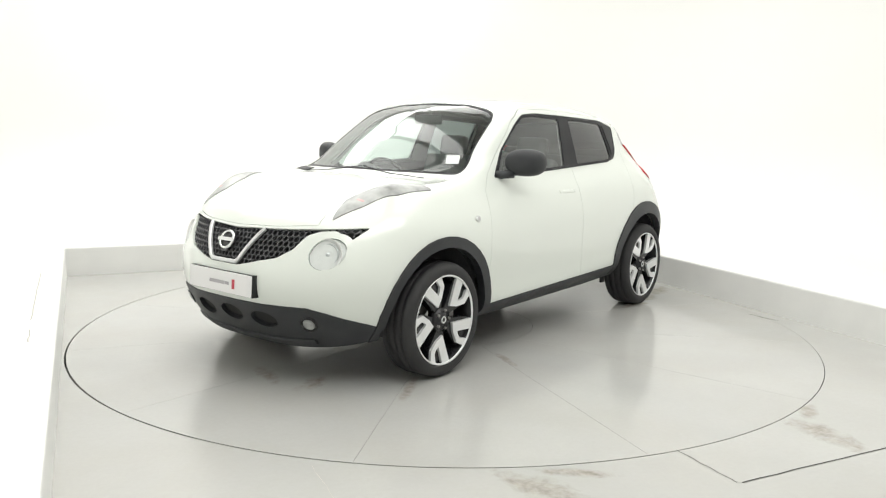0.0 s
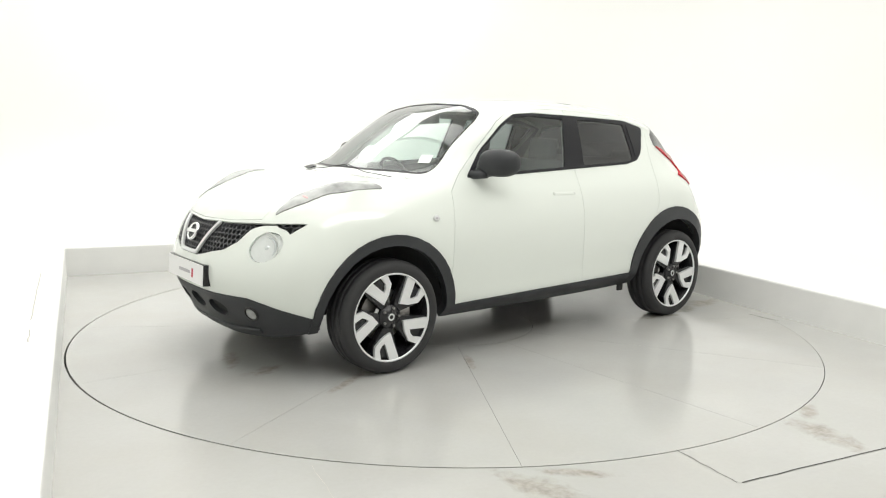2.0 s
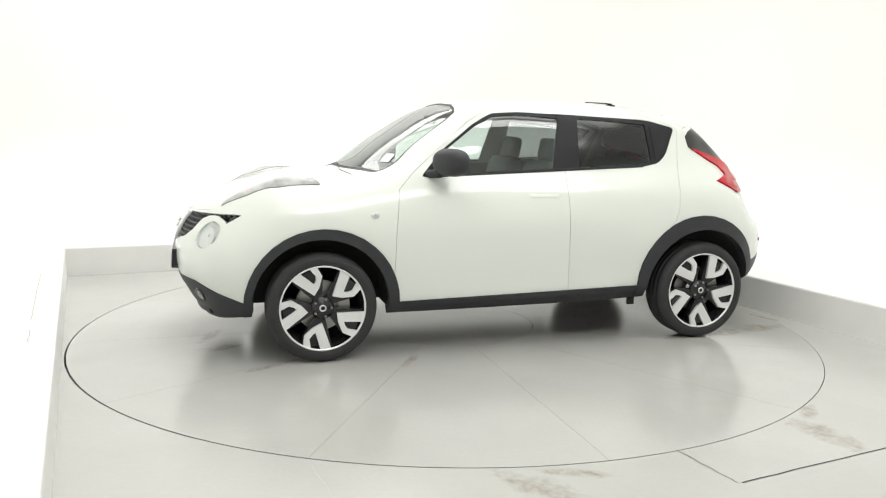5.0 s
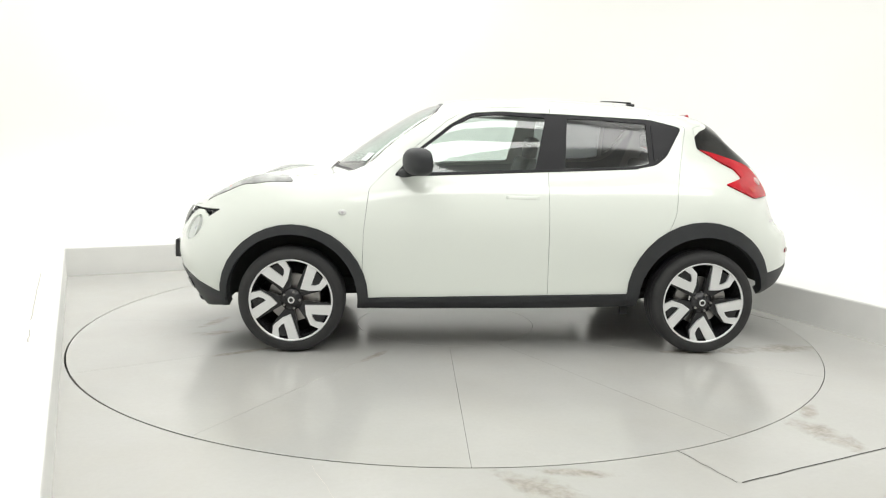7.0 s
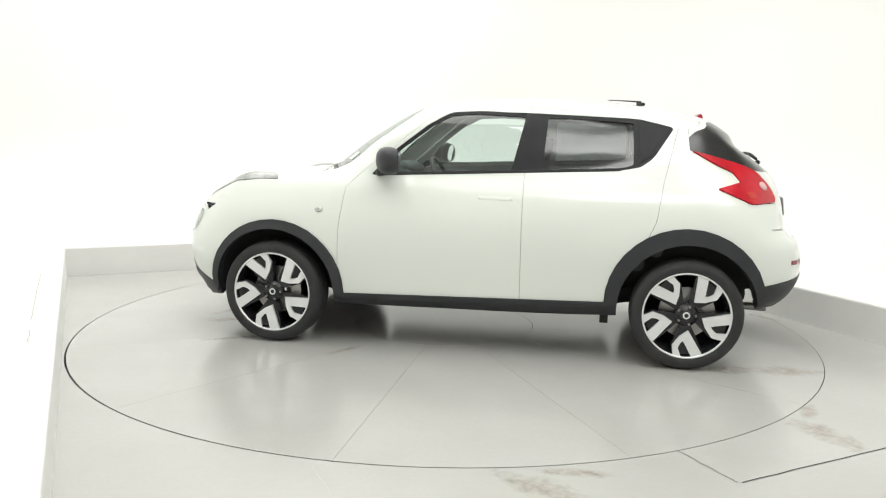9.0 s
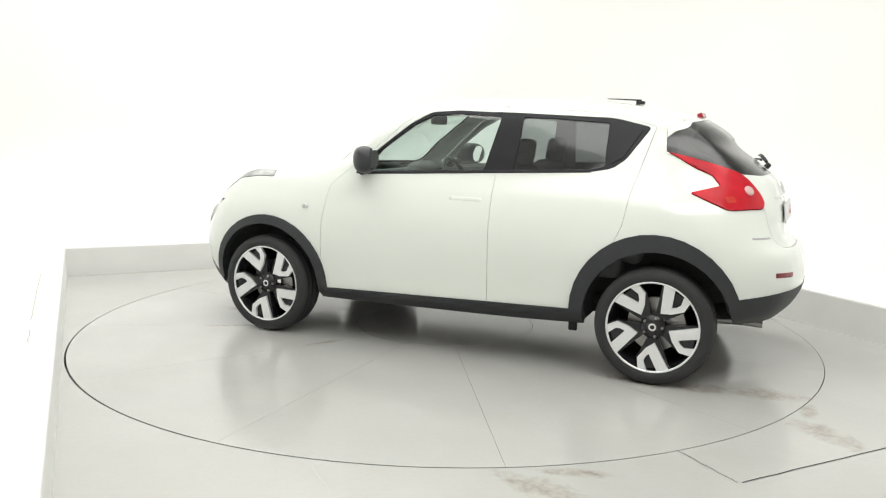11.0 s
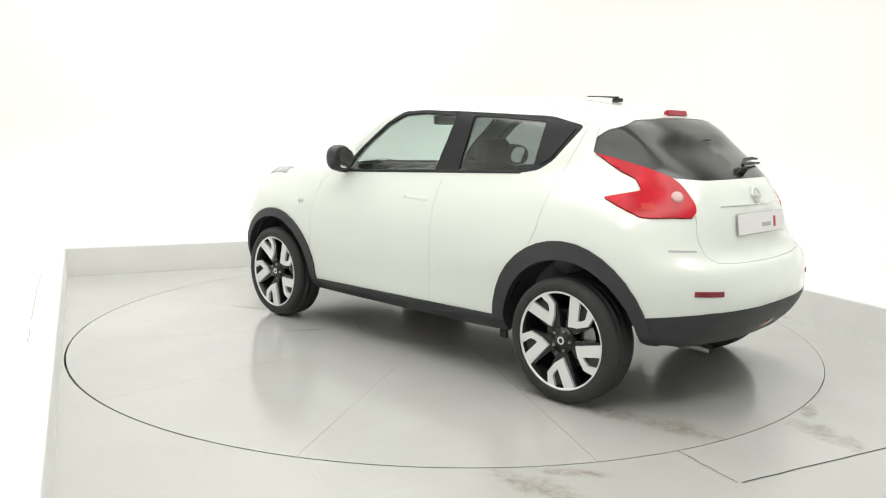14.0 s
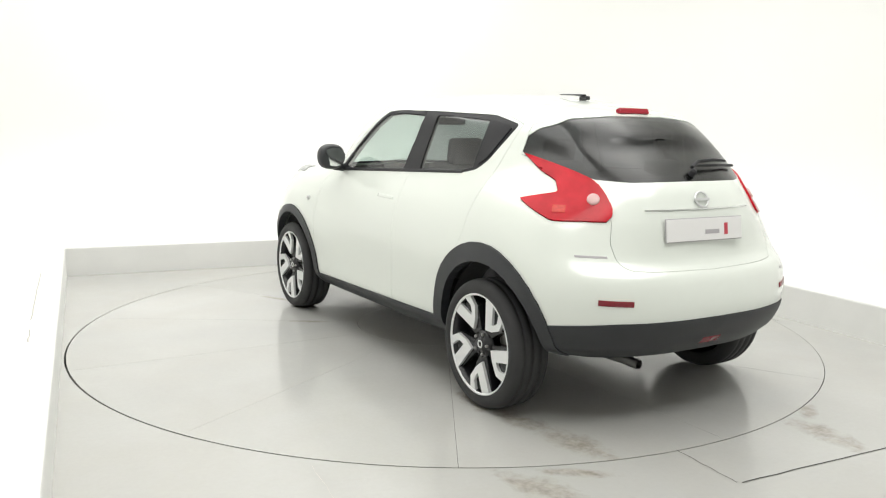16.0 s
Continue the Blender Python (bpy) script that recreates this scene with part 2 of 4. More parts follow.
def build_room():
    kerb = part("kerb", sweep([(-0.002, -0.05, 0.001), (0.0, KERB - 0.012, 0.001), (0.004, KERB - 0.003, 0.002), (0.012, KERB, 0.003), (0.016, KERB, 0.003)]), M_KERB, smooth=False)
    kerb.matrix_world = ROT
    tagged(kerb, "low scuffed off-white kerb round the studio floor", "kerb", kind="structure")
    ledge, cr, top = 1.15, 1.1, 4.6
    prof = [(0.016, KERB, 0.003), (0.4, KERB, 0.35), (ledge, KERB, 1.0)]
    for k in range(1, 13):
        a = radians(90 * k / 12)
        prof.append((ledge + cr * math.sin(a), KERB + cr * (1 - math.cos(a)), 1.0 + 0.9 * k / 12))
    prof.append((ledge + cr, top, 1.9))
    cove = part("cove_wall", sweep(prof), M_WHITE, smooth=True)
    cove.matrix_world = ROT
    tagged(cove, "seamless white curved studio cove wall", "wall", kind="structure")
    ceil = box(2 * (WIDE + 3), BACK - FRONT + 6, 0.1, (0, (BACK + FRONT) / 2, top + 0.05))
    ob = part("ceiling", ceil, M_WHITE)
    ob.matrix_world = ROT
    tagged(ob, "plain white studio ceiling", "ceiling", kind="structure")


def build_turntable():
    root = tagged(new("turntable"), "round pale grey turntable of twelve worn wedge plates", "turntable")
    for k in range(12):
        bm = bmesh.new()
        a0, a1 = radians(2.8 + 30 * k), radians(32.8 + 30 * k)
        g = 0.0008
        top = []
        for r, m in ((0.62, 6), (RAD, 16)):
            row = []
            for j in range(m + 1):
                a = a0 + g / r + (a1 - a0 - 2 * g / r) * j / m
                row.append((r * math.cos(a), r * math.sin(a)))
            top.append(row)
        pts = top[0][::-1] + top[1]
        f = bm.faces.new([bm.verts.new((x, y, -0.03)) for x, y in pts])
        r_ = bmesh.ops.extrude_face_region(bm, geom=[f])
        bmesh.ops.translate(bm, verts=[v for v in r_["geom"] if isinstance(v, bmesh.types.BMVert)], vec=(0, 0, 0.03))
        bmesh.ops.recalc_face_normals(bm, faces=bm.faces[:])
        part("wedge_plate", bm, M_TABLE, root)
    part("hub_plate", lathe([(0.0, 0.0), (0.617, 0.0), (0.617, -0.03), (0, -0.03)], 64, "Z"), M_TABLE, root)
    part("deck", lathe([(0.0, -0.031), (RAD - 0.03, -0.031), (RAD - 0.03, -0.06)], 96, "Z"), M_DARK, root)
    return root


build_floor()
build_room()
turntable = build_turntable()

# ---- the car: character lines from the nose round the side to the tail (x forward, y left, z up) ----
UNDER = [(1.93, 0, .21), (1.91, .28, .21), (1.84, .52, .225), (1.74, .66, .25), (1.60, .74, .275), (1.265, .76, .29), (.9, .76, .265), (.55, .76, .262), (.15, .76, .266), (-.3, .76, .27), (-.7, .76, .28), (-1.0, .77, .30), (-1.3, .77, .33), (-1.58, .74, .36), (-1.78, .58, .355), (-1.87, .30, .35), (-1.89, 0, .35)]
SILL = [(2.02, 0, .34), (2.0, .28, .34), (1.92, .53, .35), (1.80, .69, .35), (1.62, .79, .35), (1.265, .815, .35), (.9, .825, .335), (.55, .825, .335), (.15, .825, .34), (-.3, .825, .345), (-.7, .825, .36), (-1, .82, .37), (-1.3, .82, .38), (-1.62, .79, .40), (-1.84, .60, .42), (-1.94, .31, .43), (-1.96, 0, .43)]
BUMPER = [(2.085, 0, .48), (2.065, .28, .48), (1.97, .54, .49), (1.84, .71, .49), (1.64, .82, .5), (1.265, .85, .5), (.9, .845, .48), (.55, .835, .46), (.15, .83, .46), (-.3, .83, .47), (-.7, .835, .49), (-1, .845, .5), (-1.3, .855, .51), (-1.63, .81, .53), (-1.88, .61, .54), (-1.985, .31, .55), (-2.005, 0, .55)]
WAIST = [(2.09, 0, .62), (2.07, .28, .62), (1.97, .54, .63), (1.83, .72, .64), (1.62, .83, .65), (1.265, .865, .66), (.9, .86, .65), (.55, .84, .63), (.15, .835, .63), (-.3, .835, .64), (-.7, .845, .66), (-1, .86, .67), (-1.3, .865, .68), (-1.62, .815, .685), (-1.87, .605, .705), (-1.955, .31, .715), (-1.972, 0, .715)]
LAMP = [(2.04, 0, .77), (2.01, .28, .775), (1.9, .54, .79), (1.76, .70, .80), (1.58, .81, .81), (1.265, .855, .83), (.9, .85, .81), (.55, .835, .8), (.15, .83, .8), (-.3, .83, .81), (-.7, .835, .82), (-1, .845, .83), (-1.3, .845, .85), (-1.58, .80, .83), (-1.805, .58, .80), (-1.875, .31, .79), (-1.89, 0, .79)]
SHOULDER = [(1.95, 0, .88), (1.92, .28, .885), (1.82, .52, .90), (1.70, .66, .91), (1.54, .76, .93), (1.265, .80, .95), (.9, .80, .96), (.55, .79, .96), (.15, .79, .96), (-.3, .79, .965), (-.7, .795, .975), (-1, .80, .985), (-1.3, .795, 1.0), (-1.54, .74, .98), (-1.742, .55, .96), (-1.845, .31, .955), (-1.868, 0, .955)]
BELT = [(1.86, 0, .93), (1.83, .27, .935), (1.72, .49, .96), (1.62, .61, .985), (1.5, .69, 1.01), (1.265, .73, 1.035), (.95, .73, 1.062), (.6, .73, 1.085), (.2, .73, 1.095), (-.3, .725, 1.10), (-.7, .715, 1.125), (-1.0, .70, 1.16), (-1.27, .67, 1.17), (-1.47, .63, 1.13), (-1.672, .50, 1.10), (-1.78, .30, 1.10), (-1.81, 0, 1.10)]
PILLAR = [(1.80, 0, .955), (1.77, .24, .965), (1.66, .42, .99), (1.55, .52, 1.015), (1.44, .59, 1.035), (1.24, .63, 1.055), (.95, .66, 1.085), (.60, .68, 1.195), (.2, .67, 1.27), (-.3, .665, 1.28), (-.7, .66, 1.29), (-1, .64, 1.29), (-1.25, .61, 1.28), (-1.43, .56, 1.24), (-1.605, .48, 1.20), (-1.685, .29, 1.195), (-1.705, 0, 1.195)]
CANT = [(1.74, 0, .975), (1.71, .19, .985), (1.6, .32, 1.01), (1.5, .4, 1.035), (1.39, .45, 1.055), (1.22, .48, 1.068), (.99, .5, 1.088), (.64, .60, 1.285), (.25, .575, 1.485), (-.3, .562, 1.50), (-.7, .545, 1.49), (-1, .535, 1.46), (-1.24, .52, 1.42), (-1.38, .49, 1.38), (-1.50, .44, 1.31), (-1.57, .27, 1.28), (-1.59, 0, 1.285)]
CROWN = [(1.68, 0, .99), (1.65, .1, 1.0), (1.56, .17, 1.025), (1.46, .2, 1.045), (1.36, .23, 1.065), (1.21, .25, 1.078), (1.055, .27, 1.096), (.725, .32, 1.322), (.32, .31, 1.525), (-.3, .3, 1.56), (-.7, .3, 1.545), (-1, .3, 1.515), (-1.25, .3, 1.475), (-1.40, .3, 1.43), (-1.51, .25, 1.365), (-1.55, .14, 1.33), (-1.555, 0, 1.332)]
SPINE = [(1.64, 0, 1.0), (1.62, 0, 1.005), (1.54, 0, 1.03), (1.44, 0, 1.05), (1.35, 0, 1.07), (1.20, 0, 1.082), (1.085, 0, 1.10), (.745, 0, 1.335), (.34, 0, 1.535), (-.3, 0, 1.57), (-.7, 0, 1.56), (-1, 0, 1.53), (-1.25, 0, 1.49), (-1.41, 0, 1.44), (-1.51, 0, 1.372), (-1.55, 0, 1.335), (-1.552, 0, 1.334)]
LINES = (UNDER, SILL, BUMPER, WAIST, LAMP, SHOULDER, BELT, PILLAR, CANT, CROWN, SPINE)


def spline(cv, n):
    """Rows of cv joined smoothly, n steps between two of them (Catmull-Rom)."""
    cv = np.asarray(cv, float)
    ext = np.concatenate([[2 * cv[0] - cv[1]], cv, [2 * cv[-1] - cv[-2]]])
    out = []
    for i in range(1, len(ext) - 2):
        p0, p1, p2, p3 = ext[i - 1:i + 3]
        for k in range(n):
            t = k / n
            out.append(0.5 * (2 * p1 + (p2 - p0) * t + (2 * p0 - 5 * p1 + 4 * p2 - p3) * t * t + (3 * p1 - p0 - 3 * p2 + p3) * t ** 3))
    out.append(ext[-2])
    return np.array(out)


def outline(pts, n=6):
    """A closed smooth outline through the points."""
    pts = np.asarray(pts, float)
    m = len(pts)
    out = []
    for i in range(m):
        p0, p1, p2, p3 = (pts[(i + j - 1) % m] for j in range(4))
        for k in range(n):
            t = k / n
            out.append(tuple(0.5 * (2 * p1 + (p2 - p0) * t + (2 * p0 - 5 * p1 + 4 * p2 - p3) * t * t + (3 * p1 - p0 - 3 * p2 + p3) * t ** 3)))
    return out


def rounded(pts, r=0.03, n=4):
    """A closed outline of straight sides with rounded corners."""
    out = []
    m = len(pts)
    for i in range(m):
        a, b, c = (Vector(pts[(i + j - 1) % m]) for j in range(3))
        ra = min(r, (a - b).length * 0.45, (c - b).length * 0.45)
        s, e = b + (a - b).normalized() * ra, b + (c - b).normalized() * ra
        for k in range(n + 1):
            t = k / n
            out.append(tuple(s * (1 - t) ** 2 + b * 2 * t * (1 - t) + e * t * t))
    return out


def circle(cx, cy, r, n=36):
    return [(cx + r * math.cos(2 * math.pi * k / n), cy + r * math.sin(2 * math.pi * k / n)) for k in range(n)]


def inside(poly, x, y):
    hit = False
    for (x0, y0), (x1, y1) in zip(poly, poly[1:] + poly[:1]):
        if (y0 > y) != (y1 > y) and x < (x1 - x0) * (y - y0) / (y1 - y0) + x0:
            hit = not hit
    return hit


XZ, YZ, XY = (0, 2), (1, 2), (0, 1)
AX, AZ = 1.265, 0.322


def long_edges(poly, step=0.05):
    out = []
    for (x0, y0), (x1, y1) in zip(poly, poly[1:] + poly[:1]):
        n = max(1, int(math.hypot(x1 - x0, y1 - y0) / step))
        out += [(x0 + (x1 - x0) * k / n, y0 + (y1 - y0) * k / n) for k in range(n)]
    return out


def score(bm, poly, axes, keep):
    """Cut the surface along an outline seen along one axis; keep tells which faces it can meet."""
    i, j = axes
    poly = long_edges(poly)

    def reach(f):
        a = [v.co[i] for v in f.verts]
        b = [v.co[j] for v in f.verts]
        return (min(a), max(a), min(b), max(b))

    xs, ys = [q[0] for q in poly], [q[1] for q in poly]
    cand = {}
    for f in bm.faces:
        r = reach(f)
        if r[1] > min(xs) - .01 and r[0] < max(xs) + .01 and r[3] > min(ys) - .01 and r[2] < max(ys) + .01 and keep(f.calc_center_median()):
            cand[f] = r
    e = 0.004
    for (x0, y0), (x1, y1) in zip(poly, poly[1:] + poly[:1]):
        if math.hypot(x1 - x0, y1 - y0) < 1e-6:
            continue
        lo0, hi0, lo1, hi1 = min(x0, x1) - e, max(x0, x1) + e, min(y0, y1) - e, max(y0, y1) + e
        fs = [f for f, r in cand.items() if r[1] > lo0 and r[0] < hi0 and r[3] > lo1 and r[2] < hi1]
        if not fs:
            continue
        co, no = Vector((0, 0, 0)), Vector((0, 0, 0))
        co[i], co[j] = x0, y0
        no[i], no[j] = y1 - y0, x0 - x1
        geom = set(fs)
        for f in fs:
            geom.update(f.edges)
            geom.update(f.verts)
        out = bmesh.ops.bisect_plane(bm, geom=list(geom), dist=0.0008, plane_co=co, plane_no=no.normalized())
        for f in fs:
            cand.pop(f)
        for f in set(fs) | {g for g in out["geom"] if isinstance(g, bmesh.types.BMFace)}:
            if f.is_valid:
                cand[f] = reach(f)


side = lambda c: c.y > 0.42 and -1.5 < c.x < 1.1
flank = lambda c: c.y > 0.5
nose = lambda c: c.x > 1.5 and c.z < 0.95
tail = lambda c: c.x < -1.2

DLO = rounded([(.655, 1.072), (-.86, 1.139), (-.97, 1.158), (-1.043, 1.212), (-1.10, 1.30), (-1.160, 1.392), (-.95, 1.440), (-.40, 1.462), (0.0, 1.474), (.175, 1.462), (.30, 1.395), (.507, 1.235)], 0.028)
GLASS_F = rounded([(.595, 1.090), (-.215, 1.125), (-.285, 1.442), (0.0, 1.456), (.165, 1.446), (.285, 1.385), (.49, 1.23)], 0.02)
GLASS_R = rounded([(-.40, 1.133), (-.85, 1.152), (-.93, 1.170), (-.925, 1.415), (-.60, 1.436), (-.42, 1.440)], 0.015)
QUARTER = rounded([(-.962, 1.182), (-1.025, 1.222), (-1.07, 1.30), (-1.115, 1.375), (-.955, 1.413)], 0.012)
WELL_F, WELL_R = circle(AX, AZ + .005, .398), circle(-AX, AZ + .012, .398)
RING_F, RING_R = circle(AX - .01, AZ + .01, .452), circle(-AX + .014, AZ + .044, .458)
DOOR_F = rounded([(.845, .32), (-.297, .33), (-.295, 1.06), (-.315, 1.50), (.17, 1.50), (.33, 1.41), (.70, 1.10), (.80, 1.0), (.83, .75)], 0.012)
DOOR_R = rounded([(-.297, .33), (-.80, .35), (-.835, .52), (-.91, .65), (-1.02, .74), (-1.07, .86), (-1.10, 1.05), (-1.185, 1.395), (-.95, 1.465), (-.315, 1.50), (-.295, 1.06)], 0.012)
SCREEN = rounded([(-.9, 1.106), (0, 1.106), (.42, 1.100), (.66, 1.094), (.615, 1.22), (.563, 1.42), (.532, 1.462), (.47, 1.490), (.30, 1.521), (0, 1.534), (-.9, 1.534)], 0.03)
SCREEN_IN = rounded([(-.9, 1.119), (0, 1.119), (.42, 1.113), (.646, 1.107), (.606, 1.22), (.555, 1.416), (.525, 1.456), (.465, 1.484), (.30, 1.516), (0, 1.5295), (-.9, 1.5295)], 0.03)
REARWIN = rounded([(-.9, 1.138), (0, 1.138), (.36, 1.136), (.50, 1.146), (.622, 1.243), (.615, 1.30), (.55, 1.375), (.42, 1.425), (.2, 1.441), (0, 1.444), (-.9, 1.444)], 0.02)
ROOF = rounded([(.20, -.9), (.20, .44), (.13, .505), (-.3, .512), (-.9, .507), (-1.22, .485), (-1.36, .44), (-1.36, -.9)], 0.02)
INTAKES = [[(y0 + 1.9 * (y - y0), z) for y, z in circle(y0, z0, .046)] for y0, z0 in ((.245, .362), (0, .370))]
HOOD = rounded([(2.3, -.9), (2.3, .50), (1.83, .50), (1.68, .497), (1.5, .537), (1.31, .64), (1.2, .645), (1.03, .665), (.99, .55), (1.06, .25), (1.07, 0), (1.07, -.9)], 0.02)
HOOD_FRONT = rounded([(-.9, .841), (0, .841), (.30, .850), (.52, .868), (.75, .90), (.75, 1.3), (-.9, 1.3)], 0.01)
TURN = rounded([(1.82, .55), (1.68, .632), (1.5, .712), (1.255, .748), (1.305, .65), (1.5, .55), (1.68, .51)], 0.02)
GRILLE = rounded([(-.9, .645), (.12, .645), (.36, .70), (.43, .745), (.475, .815), (.53, .838), (.60, .842), (.655, .80), (.66, .785), (.712, .856), (.30, .838), (0, .828), (-.9, .828)], 0.012)
ROUND = circle(.594, .730, .076)
EYE_RIM = circle(.598, .729, .104)
TAILGATE = rounded([(-.9, .742), (0, .742), (.36, .748), (.475, .756), (.515, .785), (.53, .87), (.50, .965), (.50, 1.06), (.52, 1.15), (.635, 1.25), (.63, 1.31), (.565, 1.388), (.42, 1.440), (.2, 1.455), (0, 1.458), (-.9, 1.458)], 0.03)
TAIL_LAMP = rounded([(-1.262, 1.258), (-1.29, 1.30), (-2.0, 1.30), (-2.0, .962), (-1.60, .962), (-1.405, 1.047), (-1.545, 1.082), (-1.50, 1.135), (-1.40, 1.18)], 0.012)
LAMP_END = rounded([(.56, .94), (.52, .962), (.488, .99), (.480, 1.02), (.480, 1.07), (.486, 1.11), (.50, 1.143), (.605, 1.237), (.66, 1.30), (1.0, 1.32), (1.0, .94)], 0.02)
FRONT_SKIRT = [(2.3, .457), (1.97, .452), (1.85, .40), (1.66, .335), (1.5, .33), (1.5, 0), (2.3, 0)]
REAR_SKIRT = [(-2.3, .535), (-1.9, .528), (-1.6, .49), (-1.4, .49), (-1.4, 0), (-2.3, 0)]
SIDE_SILL = [(1.1, .328), (-1.1, .376), (-1.1, 0), (1.1, 0)]

CUTS = [(WELL_F, XZ, flank), (WELL_R, XZ, flank), (RING_F, XZ, flank), (RING_R, XZ, flank),
        (FRONT_SKIRT, XZ, lambda c: c.x > 1.4 and c.z < .6), (REAR_SKIRT, XZ, lambda c: c.x < -1.3 and c.z < .7), (SIDE_SILL, XZ, lambda c: c.z < .5 and abs(c.x) < 1.2),
        (DLO, XZ, side), (GLASS_F, XZ, side), (GLASS_R, XZ, side), (QUARTER, XZ, side), (DOOR_F, XZ, side), (DOOR_R, XZ, side),
        (SCREEN, YZ, lambda c: .1 < c.x < 1.2 and c.z > 1.05), (SCREEN_IN, YZ, lambda c: .1 < c.x < 1.2 and c.z > 1.05), (REARWIN, YZ, lambda c: c.x < -1.22 and c.z > 1.05),
        (HOOD, XY, lambda c: c.x > .9 and c.z > .83), (TURN, XY, lambda c: c.x > 1.1 and c.z > .85), (GRILLE, YZ, nose), (ROUND, YZ, nose), (EYE_RIM, YZ, nose), (HOOD_FRONT, YZ, nose),
        (TAILGATE, YZ, lambda c: c.x < -1.25), (TAIL_LAMP, XZ, lambda c: c.x < -1.2 and c.y > .3), (LAMP_END, YZ, lambda c: c.x < -1.2 and c.y > .3), (ROOF, XY, lambda c: c.z > 1.38)] + [(q, YZ, lambda c: c.x > 1.7 and c.z < .46) for q in INTAKES]


def region(c):
    x, y, z = c
    if y > .5 and (inside(WELL_F, x, z) or inside(WELL_R, x, z)):
        return "well"
    if y > .5 and inside(RING_F, x, z):
        return "arch_f"
    if y > .5 and inside(RING_R, x, z):
        return "arch_r"
    if x > 1.4 and inside(FRONT_SKIRT, x, z):
        return "intake" if x > 1.7 and any(inside(q, y, z) for q in INTAKES) else "skirt_f"
    if x < -1.3 and inside(REAR_SKIRT, x, z):
        return "skirt_r"
    if abs(x) < 1.2 and inside(SIDE_SILL, x, z):
        return "sill"
    if side(c) and inside(DLO, x, z):
        for name, poly in (("glass_f", GLASS_F), ("glass_r", GLASS_R), ("quarter", QUARTER)):
            if inside(poly, x, z):
                return name
        return "dlo"
    if .1 < x < 1.2 and z > 1.05 and inside(SCREEN, y, z):
        return "screen" if inside(SCREEN_IN, y, z) else "frit"
    if x < -1.25 and y > .3 and inside(TAIL_LAMP, x, z) and inside(LAMP_END, y, z):
        return "tail_lamp"
    if x < -1.24 and z > 1.05 and inside(REARWIN, y, z):
        return "rear_glass"
    if x > 1.1 and z > .85 and inside(TURN, x, y):
        return "turn"
    if nose(c) and inside(ROUND, y, z):
        return "round"
    if nose(c) and inside(GRILLE, y, z) and not inside(EYE_RIM, y, z):
        return "grille"
    if x > .9 and z > .835 and inside(HOOD, x, y) and (x < 1.5 or inside(HOOD_FRONT, y, z)):
        return "hood"
    if x < -1.25 and inside(TAILGATE, y, z):
        return "tailgate"
    if z > 1.38 and inside(ROOF, x, y):
        return "roof"
    if side(c) and inside(DOOR_F, x, z):
        return "door_f"
    if side(c) and inside(DOOR_R, x, z):
        return "door_r"
    return "body"


def body_surface():
    sub = 5
    rows = [spline(line, sub) for line in LINES]
    grid = spline(np.array(rows), sub)
    x, y, z = grid[..., 0], grid[..., 1], grid[..., 2]
    grid[..., 1] = np.maximum(y, 0)
    # raised lamp pods on the front wings
    grid[..., 2] += 0.034 * np.exp(-((x - 1.50) / .20) ** 2 - ((y - .63 - (1.5 - x) * .2) / .085) ** 2) * (z > .9)
    bm = bmesh.new()
    vs = [[bm.verts.new(p_) for p_ in row] for row in grid]
    for r0, r1 in zip(vs, vs[1:]):
        for k in range(len(r0) - 1):
            bm.faces.new((r0[k], r1[k], r1[k + 1], r0[k + 1]))
    bmesh.ops.remove_doubles(bm, verts=bm.verts[:], dist=1e-4)
    bmesh.ops.dissolve_degenerate(bm, dist=1e-5, edges=bm.edges[:])
    for poly, axes, keep in CUTS:
        score(bm, poly, axes, keep)
    bmesh.ops.remove_doubles(bm, verts=bm.verts[:], dist=0.0016)
    bmesh.ops.dissolve_degenerate(bm, dist=1e-4, edges=bm.edges[:])
    bmesh.ops.recalc_face_normals(bm, faces=bm.faces[:])
    top = max(bm.faces, key=lambda f: f.calc_center_median().z)
    if top.normal.z < 0:
        bmesh.ops.reverse_faces(bm, faces=bm.faces[:])
    bm.normal_update()
    regions = {}
    for f in bm.faces:
        regions.setdefault(region(f.calc_center_median()), []).append(([(v.co.copy(), v.normal.copy()) for v in f.verts], f.normal.copy()))
    bm.free()
    return regions


